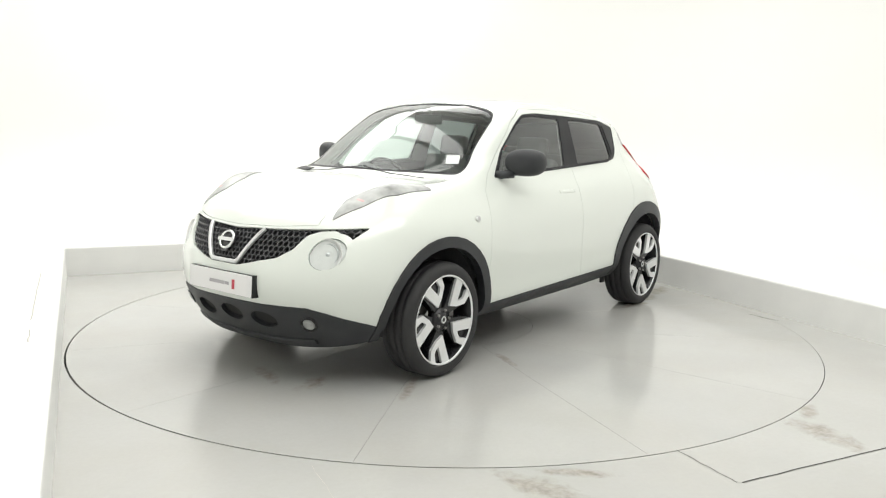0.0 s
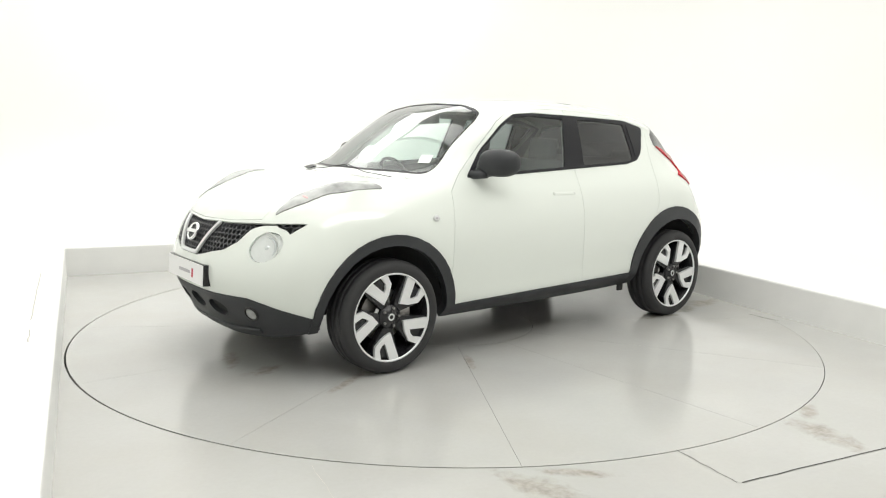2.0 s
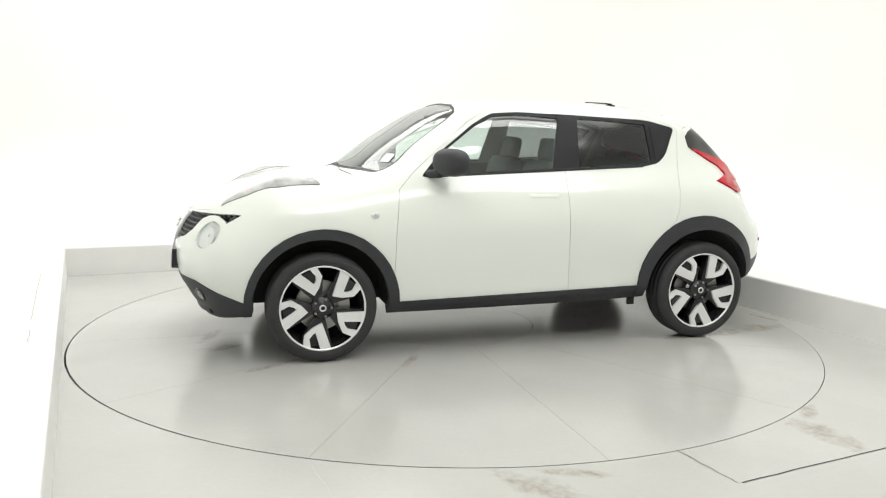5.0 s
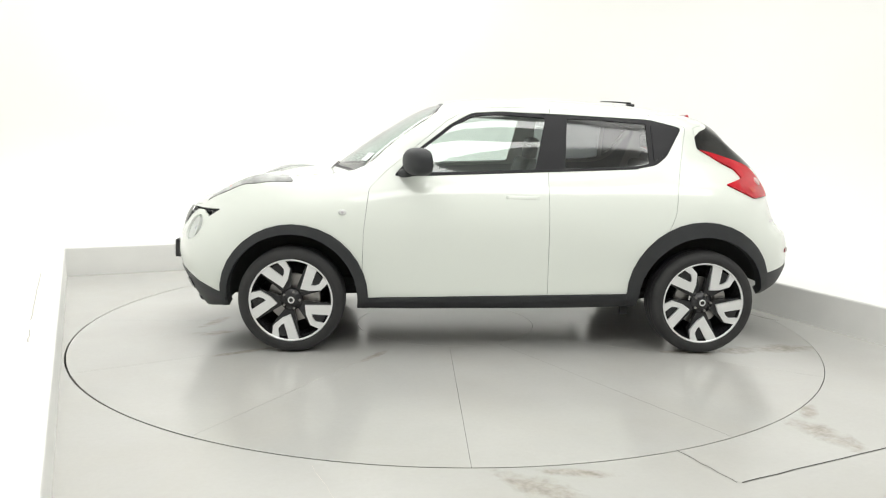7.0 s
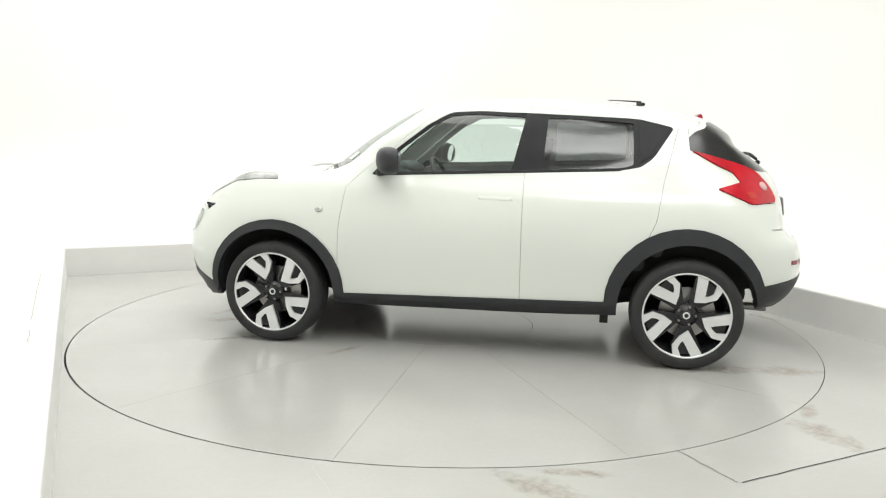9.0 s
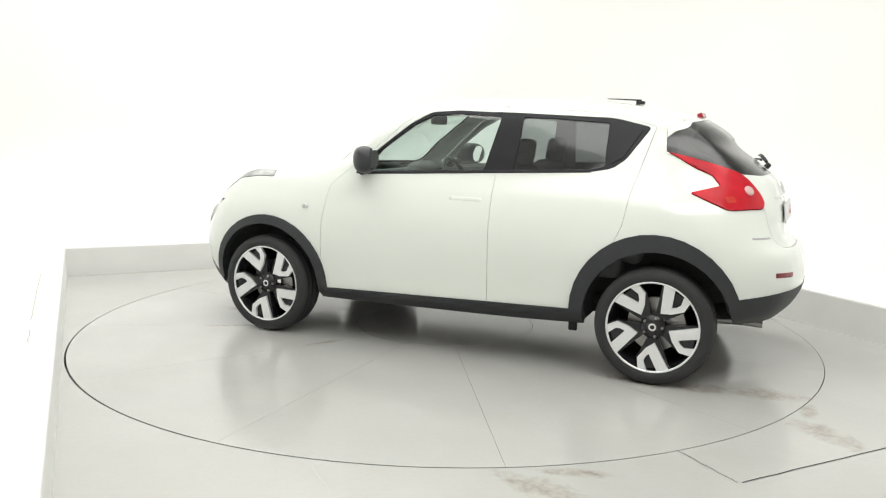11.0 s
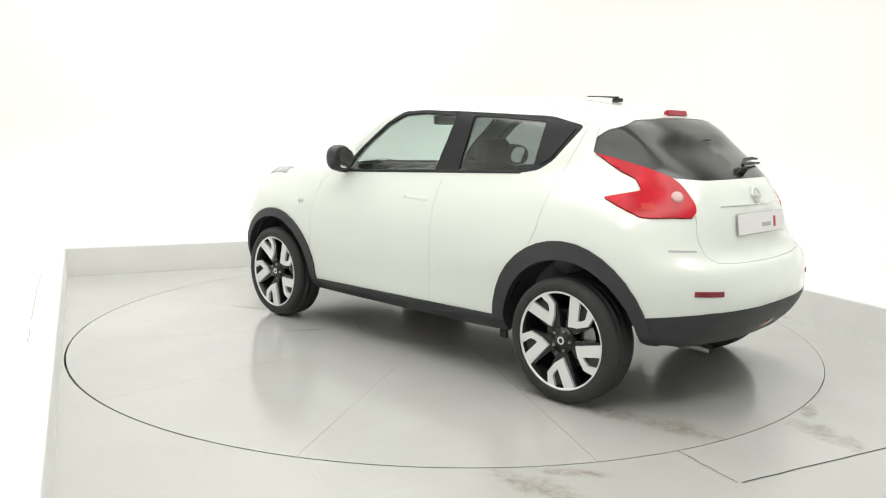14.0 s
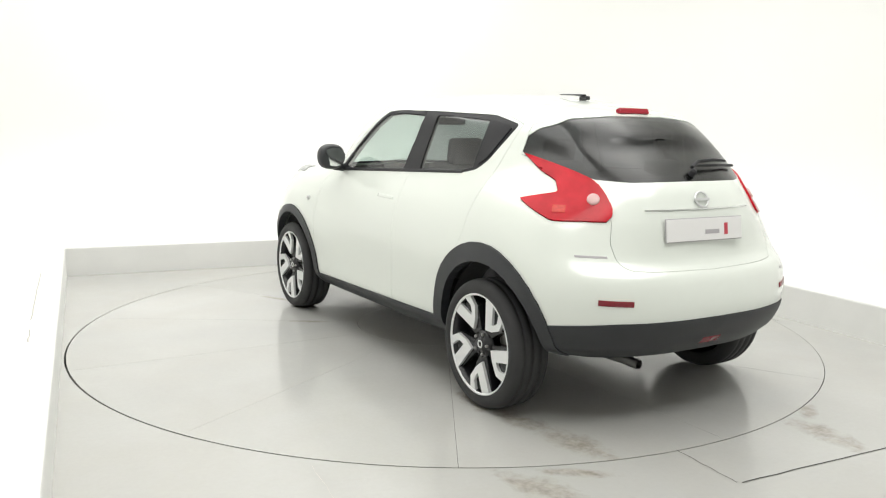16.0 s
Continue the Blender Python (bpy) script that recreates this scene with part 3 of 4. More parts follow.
def panel(regs, sides="lr", lift=0.0, gap=0.0, depth=0.012):
    """A sheet from pieces of the surface: lifted by lift, drawn back from its edge by gap, its rim folded inwards by depth."""
    bm = bmesh.new()
    lay = bm.verts.layers.float_vector.new("way")
    for sy in [s for s, k in ((1, "l"), (-1, "r")) if k in sides]:
        for r in regs:
            for vs, _ in SURF.get(r, []):
                pts = [Vector((c.x + n.x * lift, max(0, c.y + n.y * lift) * sy if c.y > 1e-4 else 0, c.z + n.z * lift)) for c, n in vs]
                ways = [Vector((n.x, n.y * sy, n.z)) for _, n in vs]
                if sy < 0:
                    pts, ways = pts[::-1], ways[::-1]
                new_vs = []
                for q, w in zip(pts, ways):
                    v = bm.verts.new(q)
                    v[lay] = w
                    new_vs.append(v)
                bm.faces.new(new_vs)
    bmesh.ops.remove_doubles(bm, verts=bm.verts[:], dist=3e-4)
    bmesh.ops.dissolve_degenerate(bm, dist=1e-5, edges=bm.edges[:])
    bm.normal_update()
    rim = [e for e in bm.edges if len(e.link_faces) == 1]
    if gap:
        moves = {}
        for e in rim:
            f = e.link_faces[0]
            d = (e.verts[1].co - e.verts[0].co).normalized().cross(f.normal)
            if d.dot(f.calc_center_median() - e.verts[0].co) < 0:
                d = -d
            for v in e.verts:
                moves.setdefault(v, []).append(d)
        for v, ds in moves.items():
            m = sum(ds, Vector()) / len(ds)
            if m.length > 0.5:
                v.co += m.normalized() * gap
    if depth:
        sheet = list(bm.faces)
        normals = {v: v[lay].normalized() for e in rim for v in e.verts}
        g = bmesh.ops.extrude_edge_only(bm, edges=rim)
        for v in [w for w in g["geom"] if isinstance(w, bmesh.types.BMVert)]:
            src = min((w for e in v.link_edges for w in e.verts if w in normals), key=lambda w: (w.co - v.co).length, default=None)
            if src is not None:
                v.co -= normals[src] * depth
        for e in rim:
            e.smooth = False
    for f in (sheet if depth else bm.faces):
        f.smooth = True
    return bm


SURF = body_surface()
car = tagged(new("car"), "white compact crossover car with dark grey cladding", "car")


def build_body():
    g, d = 0.0012, 0.014
    part("body_shell", panel(["body"], gap=g, depth=d), M_PAINT, car)
    part("bonnet", panel(["hood"], gap=g, depth=d), M_PAINT, car)
    part("tailgate", panel(["tailgate"], gap=g, depth=d), M_PAINT, car)
    for s in "lr":
        part("front_door", panel(["door_f"], s, gap=g, depth=d), M_PAINT, car)
        part("rear_door", panel(["door_r"], s, gap=g, depth=d), M_PAINT, car)
        part("window_surround", panel(["dlo"], s, lift=-0.003, depth=0.02), M_TRIM, car, "black window surround and pillar")
        part("front_side_window", panel(["glass_f"], s, lift=-0.008, depth=0), G_SIDE, car, "clear side glass")
        part("rear_side_window", panel(["glass_r"], s, lift=-0.008, depth=0), G_DARK, car, "dark privacy glass")
        part("quarter_panel", panel(["quarter"], s, lift=0.002, depth=0.006), M_TRIM, car, "black door-handle panel")
        part("arch_cladding", panel(["arch_f"], s, lift=0.010, depth=0.05), M_CLAD, car, "dark grey plastic wheel arch trim")
        part("arch_cladding", panel(["arch_r"], s, lift=0.010, depth=0.05), M_CLAD, car, "dark grey plastic wheel arch trim")
        part("sill_cladding", panel(["sill"], s, lift=0.008, depth=0.03), M_CLAD, car, "dark grey plastic sill")
    part("front_skirt", panel(["skirt_f"], lift=0.004, depth=0.03), M_CLAD, car, "dark grey lower front bumper")
    part("rear_skirt", panel(["skirt_r"], lift=0.004, depth=0.03), M_CLAD, car, "dark grey lower rear bumper")
    part("windscreen", panel(["screen"], lift=-0.006, depth=0), G_SCREEN, car, "pale green tinted windscreen")
    part("windscreen_border", panel(["frit"], lift=-0.004, depth=0.004), M_TRIM, car, "black windscreen border")
    part("rear_window", panel(["rear_glass"], lift=-0.004, depth=0.003), G_REAR, car, "dark tinted rear window")
    part("roof", panel(["roof"], gap=0.0015, depth=d), M_PAINT, car)
    for s in "lr":
        part("pillar_trim", panel(["dlo"], s, lift=-0.026, depth=0), M_LINER, car, "pale grey inner pillar trim")
    part("headliner", panel(["roof"], lift=-0.035, depth=0), M_LINER, car, "pale grey headliner")
    for s in "lr":
        part("door_lining", panel(["door_f", "door_r"], s, lift=-0.045, depth=0), M_DOORIN, car, "grey door lining")
    part("intake_mouth", panel(["intake"], lift=-0.022, depth=0), M_DARK, car, "dark air intakes")


build_body()


# ---- wheels ----
def build_wheel(x, s, spin):
    """s: 1 for the left side, -1 for the right; the outer face looks along s."""
    w = new("wheel")
    w.parent = car
    w.matrix_local = pose(x, s * 0.765, AZ, 0, 0, 0 if s > 0 else 180)
    prof = [(.243, .085), (.25, .097), (.262, .104), (.285, .106), (.302, .100), (.314, .088), (.3205, .07), (.322, .052), (.316, .050), (.316, .044), (.322, .042), (.322, .006), (.316, .004), (.316, -.004), (.322, -.006), (.322, -.042), (.316, -.044), (.316, -.050), (.322, -.052), (.3205, -.07), (.314, -.088), (.30, -.1), (.27, -.105), (.243, -.09)]
    part("tyre", lathe(prof, 72), M_TYRE, w, "black rubber tyre", smooth=True)
    rim = lathe([(.246, .098), (.243, .092), (.236, .075), (.226, .05), (.215, -.06), (.05, -.07)], 64)
    part("rim", rim, M_RIM, w, "black alloy wheel barrel", smooth=True)
    part("rim_lip", lathe([(.241, .094), (.246, .101), (.252, .100), (.252, .093)], 72), M_CUT, w, "bright machined rim lip", smooth=True)
    def polar(r, a, o):
        return (-r * math.sin(radians(a)), o, r * math.cos(radians(a)))

    def plate(quads, o0, o1, mid):
        bm = bmesh.new()
        for q in quads:
            lo = [bm.verts.new(polar(r, a + mid, o0 - (.25 - r) * .06)) for r, a in q]
            hi = [bm.verts.new(polar(r, a + mid, o1 - (.25 - r) * .06)) for r, a in q]
            bm.faces.new(hi)
            for k in range(len(q)):
                j = (k + 1) % len(q)
                bm.faces.new((lo[k], lo[j], hi[j], hi[k]))
        bmesh.ops.remove_doubles(bm, verts=bm.verts[:], dist=1e-5)
        bmesh.ops.recalc_face_normals(bm, faces=bm.faces[:])
        return bm

    for k in range(5):
        mid = 72 * k + spin
        P = [(.247, -19), (.088, -5), (.125, 19), (.19, 27), (.247, 20)]
        Q = [(.247, -4.5), (.150, 9), (.168, 14), (.196, 16), (.247, 9)]
        quads = [(P[j], P[j + 1], Q[j + 1], Q[j]) for j in range(4)]
        part("spoke", plate([[(.247, -21), (.05, -22), (.05, 26), (.19, 29), (.247, 22)]], .03, .078, mid), M_RIM, w, "black spoke")
        part("spoke_face", plate(quads, .076, .094, mid), M_CUT, w, "bright diamond-cut spoke face")
    hub = lathe([(0, .086), (.03, .086), (.034, .082), (.065, .076), (.07, .05)], 32)
    part("hub_cap", hub, M_RIM, w, smooth=True)
    part("hub_badge", lathe([(.012, .0865), (.014, .0885), (.019, .0885), (.021, .0865)], 24), M_SILVER, w, smooth=True)
    for k in range(5):
        a = radians(72 * k + 36)
        part("wheel_nut", lathe([(0, .09), (.006, .09), (.008, .086), (.008, .07)], 8, at=(.052 * math.cos(a), 0, .052 * math.sin(a))), M_STEEL, w)
    part("brake_disc", lathe([(.06, .0), (.15, .0), (.15, -.02), (.06, -.02)], 40), M_STEEL, w)
    bm = bmesh.new()
    for r0, r1, o0, o1 in ((.10, .168, -.03, .022),):
        n = 8
        a_ = [radians(150 + 60 * k / n) for k in range(n + 1)]
        rows = [[bm.verts.new((r * math.cos(a), o, r * math.sin(a))) for r, o in ((r0, o0), (r1, o0), (r1, o1), (r0, o1))] for a in a_]
        for p, q in zip(rows, rows[1:]):
            for k in range(4):
                bm.faces.new((p[k], p[(k + 1) % 4], q[(k + 1) % 4], q[k]))
        bm.faces.new(rows[0]), bm.faces.new(rows[-1][::-1])
    bmesh.ops.recalc_face_normals(bm, faces=bm.faces[:])
    part("brake_caliper", bm, M_STEEL, w, "grey iron brake caliper")
    part("valve", tube([(.212, .075, 0), (.196, .088, 0)], .004, 8), M_TRIM, w)
    return w


def build_wheels():
    for x in (AX, -AX):
        for s in (1, -1):
            build_wheel(x, s, 44 if x > 0 else 31)
            liner = bmesh.new()
            n = 28
            rows = []
            for yy in (.775, .48):
                rows.append([liner.verts.new((x + .41 * math.cos(a), s * yy, AZ + .01 + .41 * math.sin(a))) for a in [radians(-6 + (192 if x > 0 else 172) * k / n) for k in range(n + 1)]])
            for k in range(n):
                liner.faces.new((rows[0][k], rows[0][k + 1], rows[1][k + 1], rows[1][k]))
            liner.faces.new(rows[1])
            part("wheel_well", liner, M_WELL, car, "dark wheel well liner", smooth=True)


build_wheels()


# ---- fittings, set on the body's surface ----
PTS = np.array([[*c, *n] for fs in SURF.values() for vs, _ in fs for c, n in vs])


def spot(axis, sign, a, b, lift=0.0):
    """The surface's place and normal at the two other coordinates (a, b), on the side of the axis that sign names."""
    o = [k for k in range(3) if k != axis]
    a_, flip = a, 1
    if axis != 1 and o[0 if axis == 0 else 1] == 1:
        y = a if axis == 0 else b
        flip = -1 if y < 0 else 1
    q = [abs(a) if o[0] == 1 else a, abs(b) if o[1] == 1 else b]
    ok = PTS[:, 3 + axis] * sign > (0.12 if axis == 2 else 0.2) if axis != 1 else PTS[:, 4] > 0.2
    if axis == 0:
        ok &= PTS[:, 0] * sign > (1.15 if sign < 0 else 0.25)
    S = PTS[ok]
    d = (S[:, o[0]] - q[0]) ** 2 + (S[:, o[1]] - q[1]) ** 2
    near = np.argsort(d)[:10]
    w = 1 / (d[near] + 1e-5)
    n = Vector((S[near, 3:] * w[:, None]).sum(0)).normalized()
    vals = []
    for k in near:
        c, m = S[k, :3], S[k, 3:]
        vals.append(c[axis] - (m[o[0]] * (q[0] - c[o[0]]) + m[o[1]] * (q[1] - c[o[1]])) / m[axis])
    p = Vector((0, 0, 0))
    p[o[0]], p[o[1]] = q
    p[axis] = float(np.median(vals[:5]))
    if axis == 1 and sign < 0:
        flip = -1
    p, n = p + n * lift, n.copy()
    return Vector((p.x, p.y * flip, p.z)), Vector((n.x, n.y * flip, n.z))


def facing(p, n, up=(0, 0, 1)):
    """A pose at p whose z looks along n and whose y points up."""
    z = n.normalized()
    x = Vector(up).cross(z).normalized()
    y = z.cross(x)
    m = Matrix((x, y, z)).transposed().to_4x4()
    m.translation = p
    return m


def ribbon(path, width, thick, fn, bm=None):
    """A bar along a path of (a, b) pairs, laid on the surface by fn(a, b, lift)."""
    bm = bm or bmesh.new()
    rows = []
    for i, q in enumerate(path):
        a0, a1 = Vector(path[max(i - 1, 0)]), Vector(path[min(i + 1, len(path) - 1)])
        d = (a1 - a0).normalized()
        nn = Vector((-d.y, d.x)) * width / 2
        rows.append([bm.verts.new(fn(q[0] + k * nn.x, q[1] + k * nn.y, h)) for k, h in ((-1, -.004), (-1, thick * .6), (-.6, thick), (.6, thick), (1, thick * .6), (1, -.004))])
    for r0, r1 in zip(rows, rows[1:]):
        for k in range(5):
            bm.faces.new((r0[k], r0[k + 1], r1[k + 1], r1[k]))
    bm.faces.new(rows[0]), bm.faces.new(rows[-1][::-1])
    bmesh.ops.recalc_face_normals(bm, faces=bm.faces[:])
    return bm


def steps(pts, n=6):
    out = []
    for (a, b), (c, d) in zip(pts, pts[1:]):
        out += [(a + (c - a) * k / n, b + (d - b) * k / n) for k in range(n)]
    return out + [pts[-1]]


def ball(sx, sy, sz, at, bm=None, n=16, power=1.0):
    bm = bm or bmesh.new()
    g = bmesh.ops.create_uvsphere(bm, u_segments=n * 2, v_segments=n, radius=1)
    for v in g["verts"]:
        c = [math.copysign(abs(k) ** power, k) for k in v.co]
        v.co = Vector((c[0] * sx + at[0], c[1] * sy + at[1], c[2] * sz + at[2]))
    return bm


front = lambda y, z, h=0.0: spot(0, 1, y, z, h)[0]
rear = lambda y, z, h=0.0: spot(0, -1, y, z, h)[0]


def bars(rows, m, parent, material):
    """Unreadable print: rows of (x, y, width, height) on a plate's face."""
    for x, y, w, h in rows:
        part("print_bar", box(w, h, 0.0016, (x, y, 0.0008)), material, parent).matrix_local = m


def build_nose():
    back = part("grille", panel(["grille"], lift=-0.035, depth=0), M_DARK, car, "black honeycomb grille")
    bm = bmesh.new()
    r, k3 = 0.0175, math.sqrt(3)
    for i in range(-30, 31):
        for j in range(12):
            cy, cz = i * r * k3 + (j % 2) * r * k3 / 2, .64 + j * r * 1.5
            if not inside(GRILLE, abs(cy), cz) or abs(cy) > .70 or math.hypot(abs(cy) - .598, cz - .729) < .112:
                continue
            ring = []
            for q in range(6):
                a = radians(60 * q + 30)
                y, z = cy + math.cos(a) * r, cz + math.sin(a) * r
                yi, zi = cy + math.cos(a) * r * .76, cz + math.sin(a) * r * .76
                ring.append((bm.verts.new(front(y, z, -.010)), bm.verts.new(front(yi, zi, -.010)), bm.verts.new(front(yi, zi, -.026))))
            for q in range(6):
                a, b = ring[q], ring[(q + 1) % 6]
                bm.faces.new((a[0], b[0], b[1], a[1])), bm.faces.new((a[1], b[1], b[2], a[2]))
    bmesh.ops.remove_doubles(bm, verts=bm.verts[:], dist=2e-4)
    part("honeycomb", bm, M_MESH, back, "dark grey honeycomb mesh")
    vee = ribbon(steps([(.225, .832), (.118, .672), (.098, .656), (-.098, .656), (-.118, .672), (-.225, .832)], 5), .021, .012, front)
    part("grille_frame", vee, M_SILVER, back, "satin silver trapezoid grille frame")
    p_, n_ = spot(0, 1, 0, .757, .006)
    m = facing(p_, n_)
    ring = part("badge", lathe([(.040, 0), (.040, .010), (.043, .014), (.050, .014), (.053, .010), (.053, 0)], 40, "Z"), M_CHROME, car, "round chrome badge", smooth=True)
    ring.matrix_local = m
    part("badge_bar", box(.122, .021, .012, (0, 0, .011), .003), M_CHROME, ring)
    part("badge_ground", lathe([(0, .002), (.041, .002)], 32, "Z"), M_BLACK, ring)
    # number plate with its deep black holder
    m = facing(Vector((2.098, 0, .545)), Vector((1, 0, .06)))
    plate = part("number_plate", box(.53, .112, .006, (0, 0, .012), .002), M_PLATE, car, "white plate with unreadable print")
    plate.matrix_local = m
    part("plate_holder", box(.536, .118, .05, (0, 0, -.017), .004), M_BLACK, plate, "black plate holder")
    bars([(-.02, -.004, .13, .018), (.066, -.004, .03, .016)], Matrix.Translation((0, 0, .015)), plate, M_GREYBAR)
    bars([(.118, -.004, .022, .05)], Matrix.Translation((0, 0, .015)), plate, M_REDBAR)
    for s in (1, -1):
        side_ = "l" if s > 0 else "r"
        p_, n_ = spot(0, 1, s * .594, .730)
        lamp = part("headlight", panel(["round"], side_, lift=.002, depth=.004), G_LAMP, car, "round clear headlight")
        m = facing(p_, (n_ + Vector((.5, 0, 0))).normalized())
        part("lamp_back", panel(["round"], side_, lift=-.014, depth=0), M_LAMPIN, lamp)
        bowl = lathe([(.083, -.010), (.080, -.012), (.073, -.018), (.066, -.040), (.048, -.062), (.02, -.075), (0, -.076)], 40, "Z")
        part("bowl", bowl, M_LAMPIN, lamp, "silver reflector bowl", smooth=True).matrix_local = m
        part("ring", lathe([(.060, -.030), (.057, -.020), (.051, -.022), (.049, -.034)], 40, "Z"), M_SILVER, lamp, smooth=True).matrix_local = m
        part("bulb_shield", ball(.022, .022, .03, (0, 0, -.04), n=8), M_SILVER, lamp, smooth=True).matrix_local = m
        # fog lamp
        p_, n_ = spot(0, 1, s * .508, .363, .004)
        fog = part("fog_lamp", lathe([(0, .012), (.02, .010), (.031, .004), (.034, .0)], 24, "Z"), M_TURN, car, "small round fog lamp", smooth=True)
        fog.matrix_local = facing(p_, n_)
        part("bezel", lathe([(.033, -.004), (.036, .006), (.043, .006), (.048, -.004)], 24, "Z"), M_BLACK, fog, smooth=True)
        # lamp on the wing: reflector and amber bulb under the lens
        base = part("turn_lamp", panel(["turn"], side_, lift=.004, gap=.001, depth=.02), M_TURN, car, "clear boomerang lamp on the wing")
        pb, nb = spot(2, 1, 1.66, s * .60, .001)
        part("amber_bulb", ball(.011, .026, .004, (0, 0, 0), n=8), M_PINK, base, "pale amber bulb").matrix_local = facing(pb, nb, (0, 1, 0))
        # washer jet and side repeater
        pr, nr = spot(1, s, .957, .857, .004)
        rp = part("repeater", ball(.024, .018, .007, (0, 0, 0), n=8), M_LENS, car, "small oval side repeater", smooth=True)
        rp.matrix_local = facing(pr, nr)
        part("repeater_bulb", ball(.009, .009, .004, (0, 0, .005), n=6), M_GREYBAR, rp)
    # lower lip under the intakes
    lip = ribbon(steps([(-.50, .262), (-.3, .247), (0, .24), (.3, .247), (.50, .262)], 6), .026, .014, front)
    part("chin_lip", lip, M_CLAD, car, "dark grey chin lip")


def build_tail():
    for s in (1, -1):
        lamp_side = "l" if s > 0 else "r"
        lamp = part("tail_lamp", panel(["tail_lamp"], lamp_side, lift=.010, gap=.001, depth=.024), M_RED, car, "red boomerang tail lamp")
        p_, n_ = spot(0, -1, s * .535, 1.055, .013)
        part("reversing_lens", lathe([(0, .005), (.022, .004), (.029, .001), (.030, -.01)], 24, "Z"), M_PINK, lamp, "round pale reversing lens", smooth=True).matrix_local = facing(p_, n_)
        p_, n_ = spot(1, s, -1.60, 1.01, .011)
        part("amber_lens", box(.06, .04, .0015, (0, 0, 0), .0004), M_AMBER, lamp, "amber indicator lens").matrix_local = facing(p_, n_)
        refl = part("reflector", ribbon(steps([(s * .50, .618), (s * .64, .625)], 5), .025, .004, rear), M_RED_DARK, car, "dark red bumper reflector")
    band = ribbon(steps([(.345, 1.012), (-.36, 1.012)], 6), .007, .006, rear)
    part("tailgate_strip", band, M_CHROME, car, "chrome strip above the plate")
    p_, n_ = spot(0, -1, 0, 1.054, .003)
    ring = part("badge", lathe([(.033, 0), (.033, .006), (.041, .006), (.043, 0)], 32, "Z"), M_SILVER, car, "round chrome badge", smooth=True)
    ring.matrix_local = facing(p_, n_)
    part("badge_bar", box(.095, .014, .007, (0, 0, .005), .002), M_SILVER, ring)
    p_, n_ = spot(0, -1, 0, .918, .006)
    plate = part("number_plate", box(.485, .103, .006, (0, 0, .004), .002), M_PLATE, car, "white plate with unreadable print")
    plate.matrix_local = facing(p_ + Vector((0, .015, .002)), n_)
    part("plate_frame", box(.493, .111, .004, (0, 0, .001), .002), M_GREYBAR, plate)
    bars([(.045, -.012, .09, .020)], Matrix.Translation((0, 0, .007)), plate, M_GREYBAR)
    bars([(.135, -.002, .022, .055)], Matrix.Translation((0, 0, .007)), plate, M_REDBAR)
    for name, y0, w, z0 in (("name_badge", .555, .12, .812), ("trim_badge", -.62, .09, .70)):
        part(name, ribbon(steps([(y0, z0), (y0 + w, z0 + .004)], 5), .009, .001, rear), M_GREYBAR, car, "small grey lettering bar")
    p_, n_ = spot(2, 1, -1.325, 0, .006)
    hb = part("high_brake_light", box(.205, .030, .03, (0, 0, 0), .006), M_BRAKE, car, "red high brake light")
    hb.matrix_local = pose(-1.358, 0, 1.467, 0, 0, 90) @ pose(0, 0, 0, 25, 0, 0)
    
    # wiper on the rear glass
    p_, n_ = spot(0, -1, -.03, 1.165, .012)
    wip = part("rear_wiper", lathe([(0, .022), (.012, .020), (.016, .012), (.018, -.012)], 16, "Z"), M_TRIM, car, "black rear wiper", smooth=True)
    wm = facing(p_, n_)
    wip.matrix_local = wm
    pts = [rear(-.03, 1.178, .030), rear(-.10, 1.200, .036), rear(-.22, 1.206, .036), rear(-.33, 1.204, .032)]
    arm = part("wiper_arm", tube(pts, [.010, .011, .009, .006], 8), M_TRIM, car)
    arm.parent = wip
    arm.matrix_parent_inverse = wm.inverted()
    bl = part("wiper_blade", tube([rear(-.09, 1.195, .016), rear(-.25, 1.195, .016), rear(-.42, 1.192, .016)], .007, 8), M_TRIM, car)
    bl.parent = wip
    bl.matrix_parent_inverse = wm.inverted()
    # exhaust, rear fog lamp, tow eye
    ex = tube([(-1.5, .33, .285), (-1.70, .32, .29), (-1.80, .31, .283)], .024, 16, caps=False)
    tube([(-1.80, .31, .283), (-1.70, .32, .29), (-1.6, .325, .288)], .0205, 16, bm=ex, caps=False)
    part("exhaust_pipe", ex, M_STEEL, car, "steel exhaust tailpipe", smooth=True)
    part("rear_fog_lamp", ribbon(steps([(-.06, .405), (.06, .405)], 4), .04, .006, rear), M_RED_DARK, car, "dark red rear fog lamp")
    part("silencer", ball(.12, .30, .07, (-1.60, -.05, .33), n=10, power=.7), M_DARK, car, "dark exhaust silencer", smooth=True)


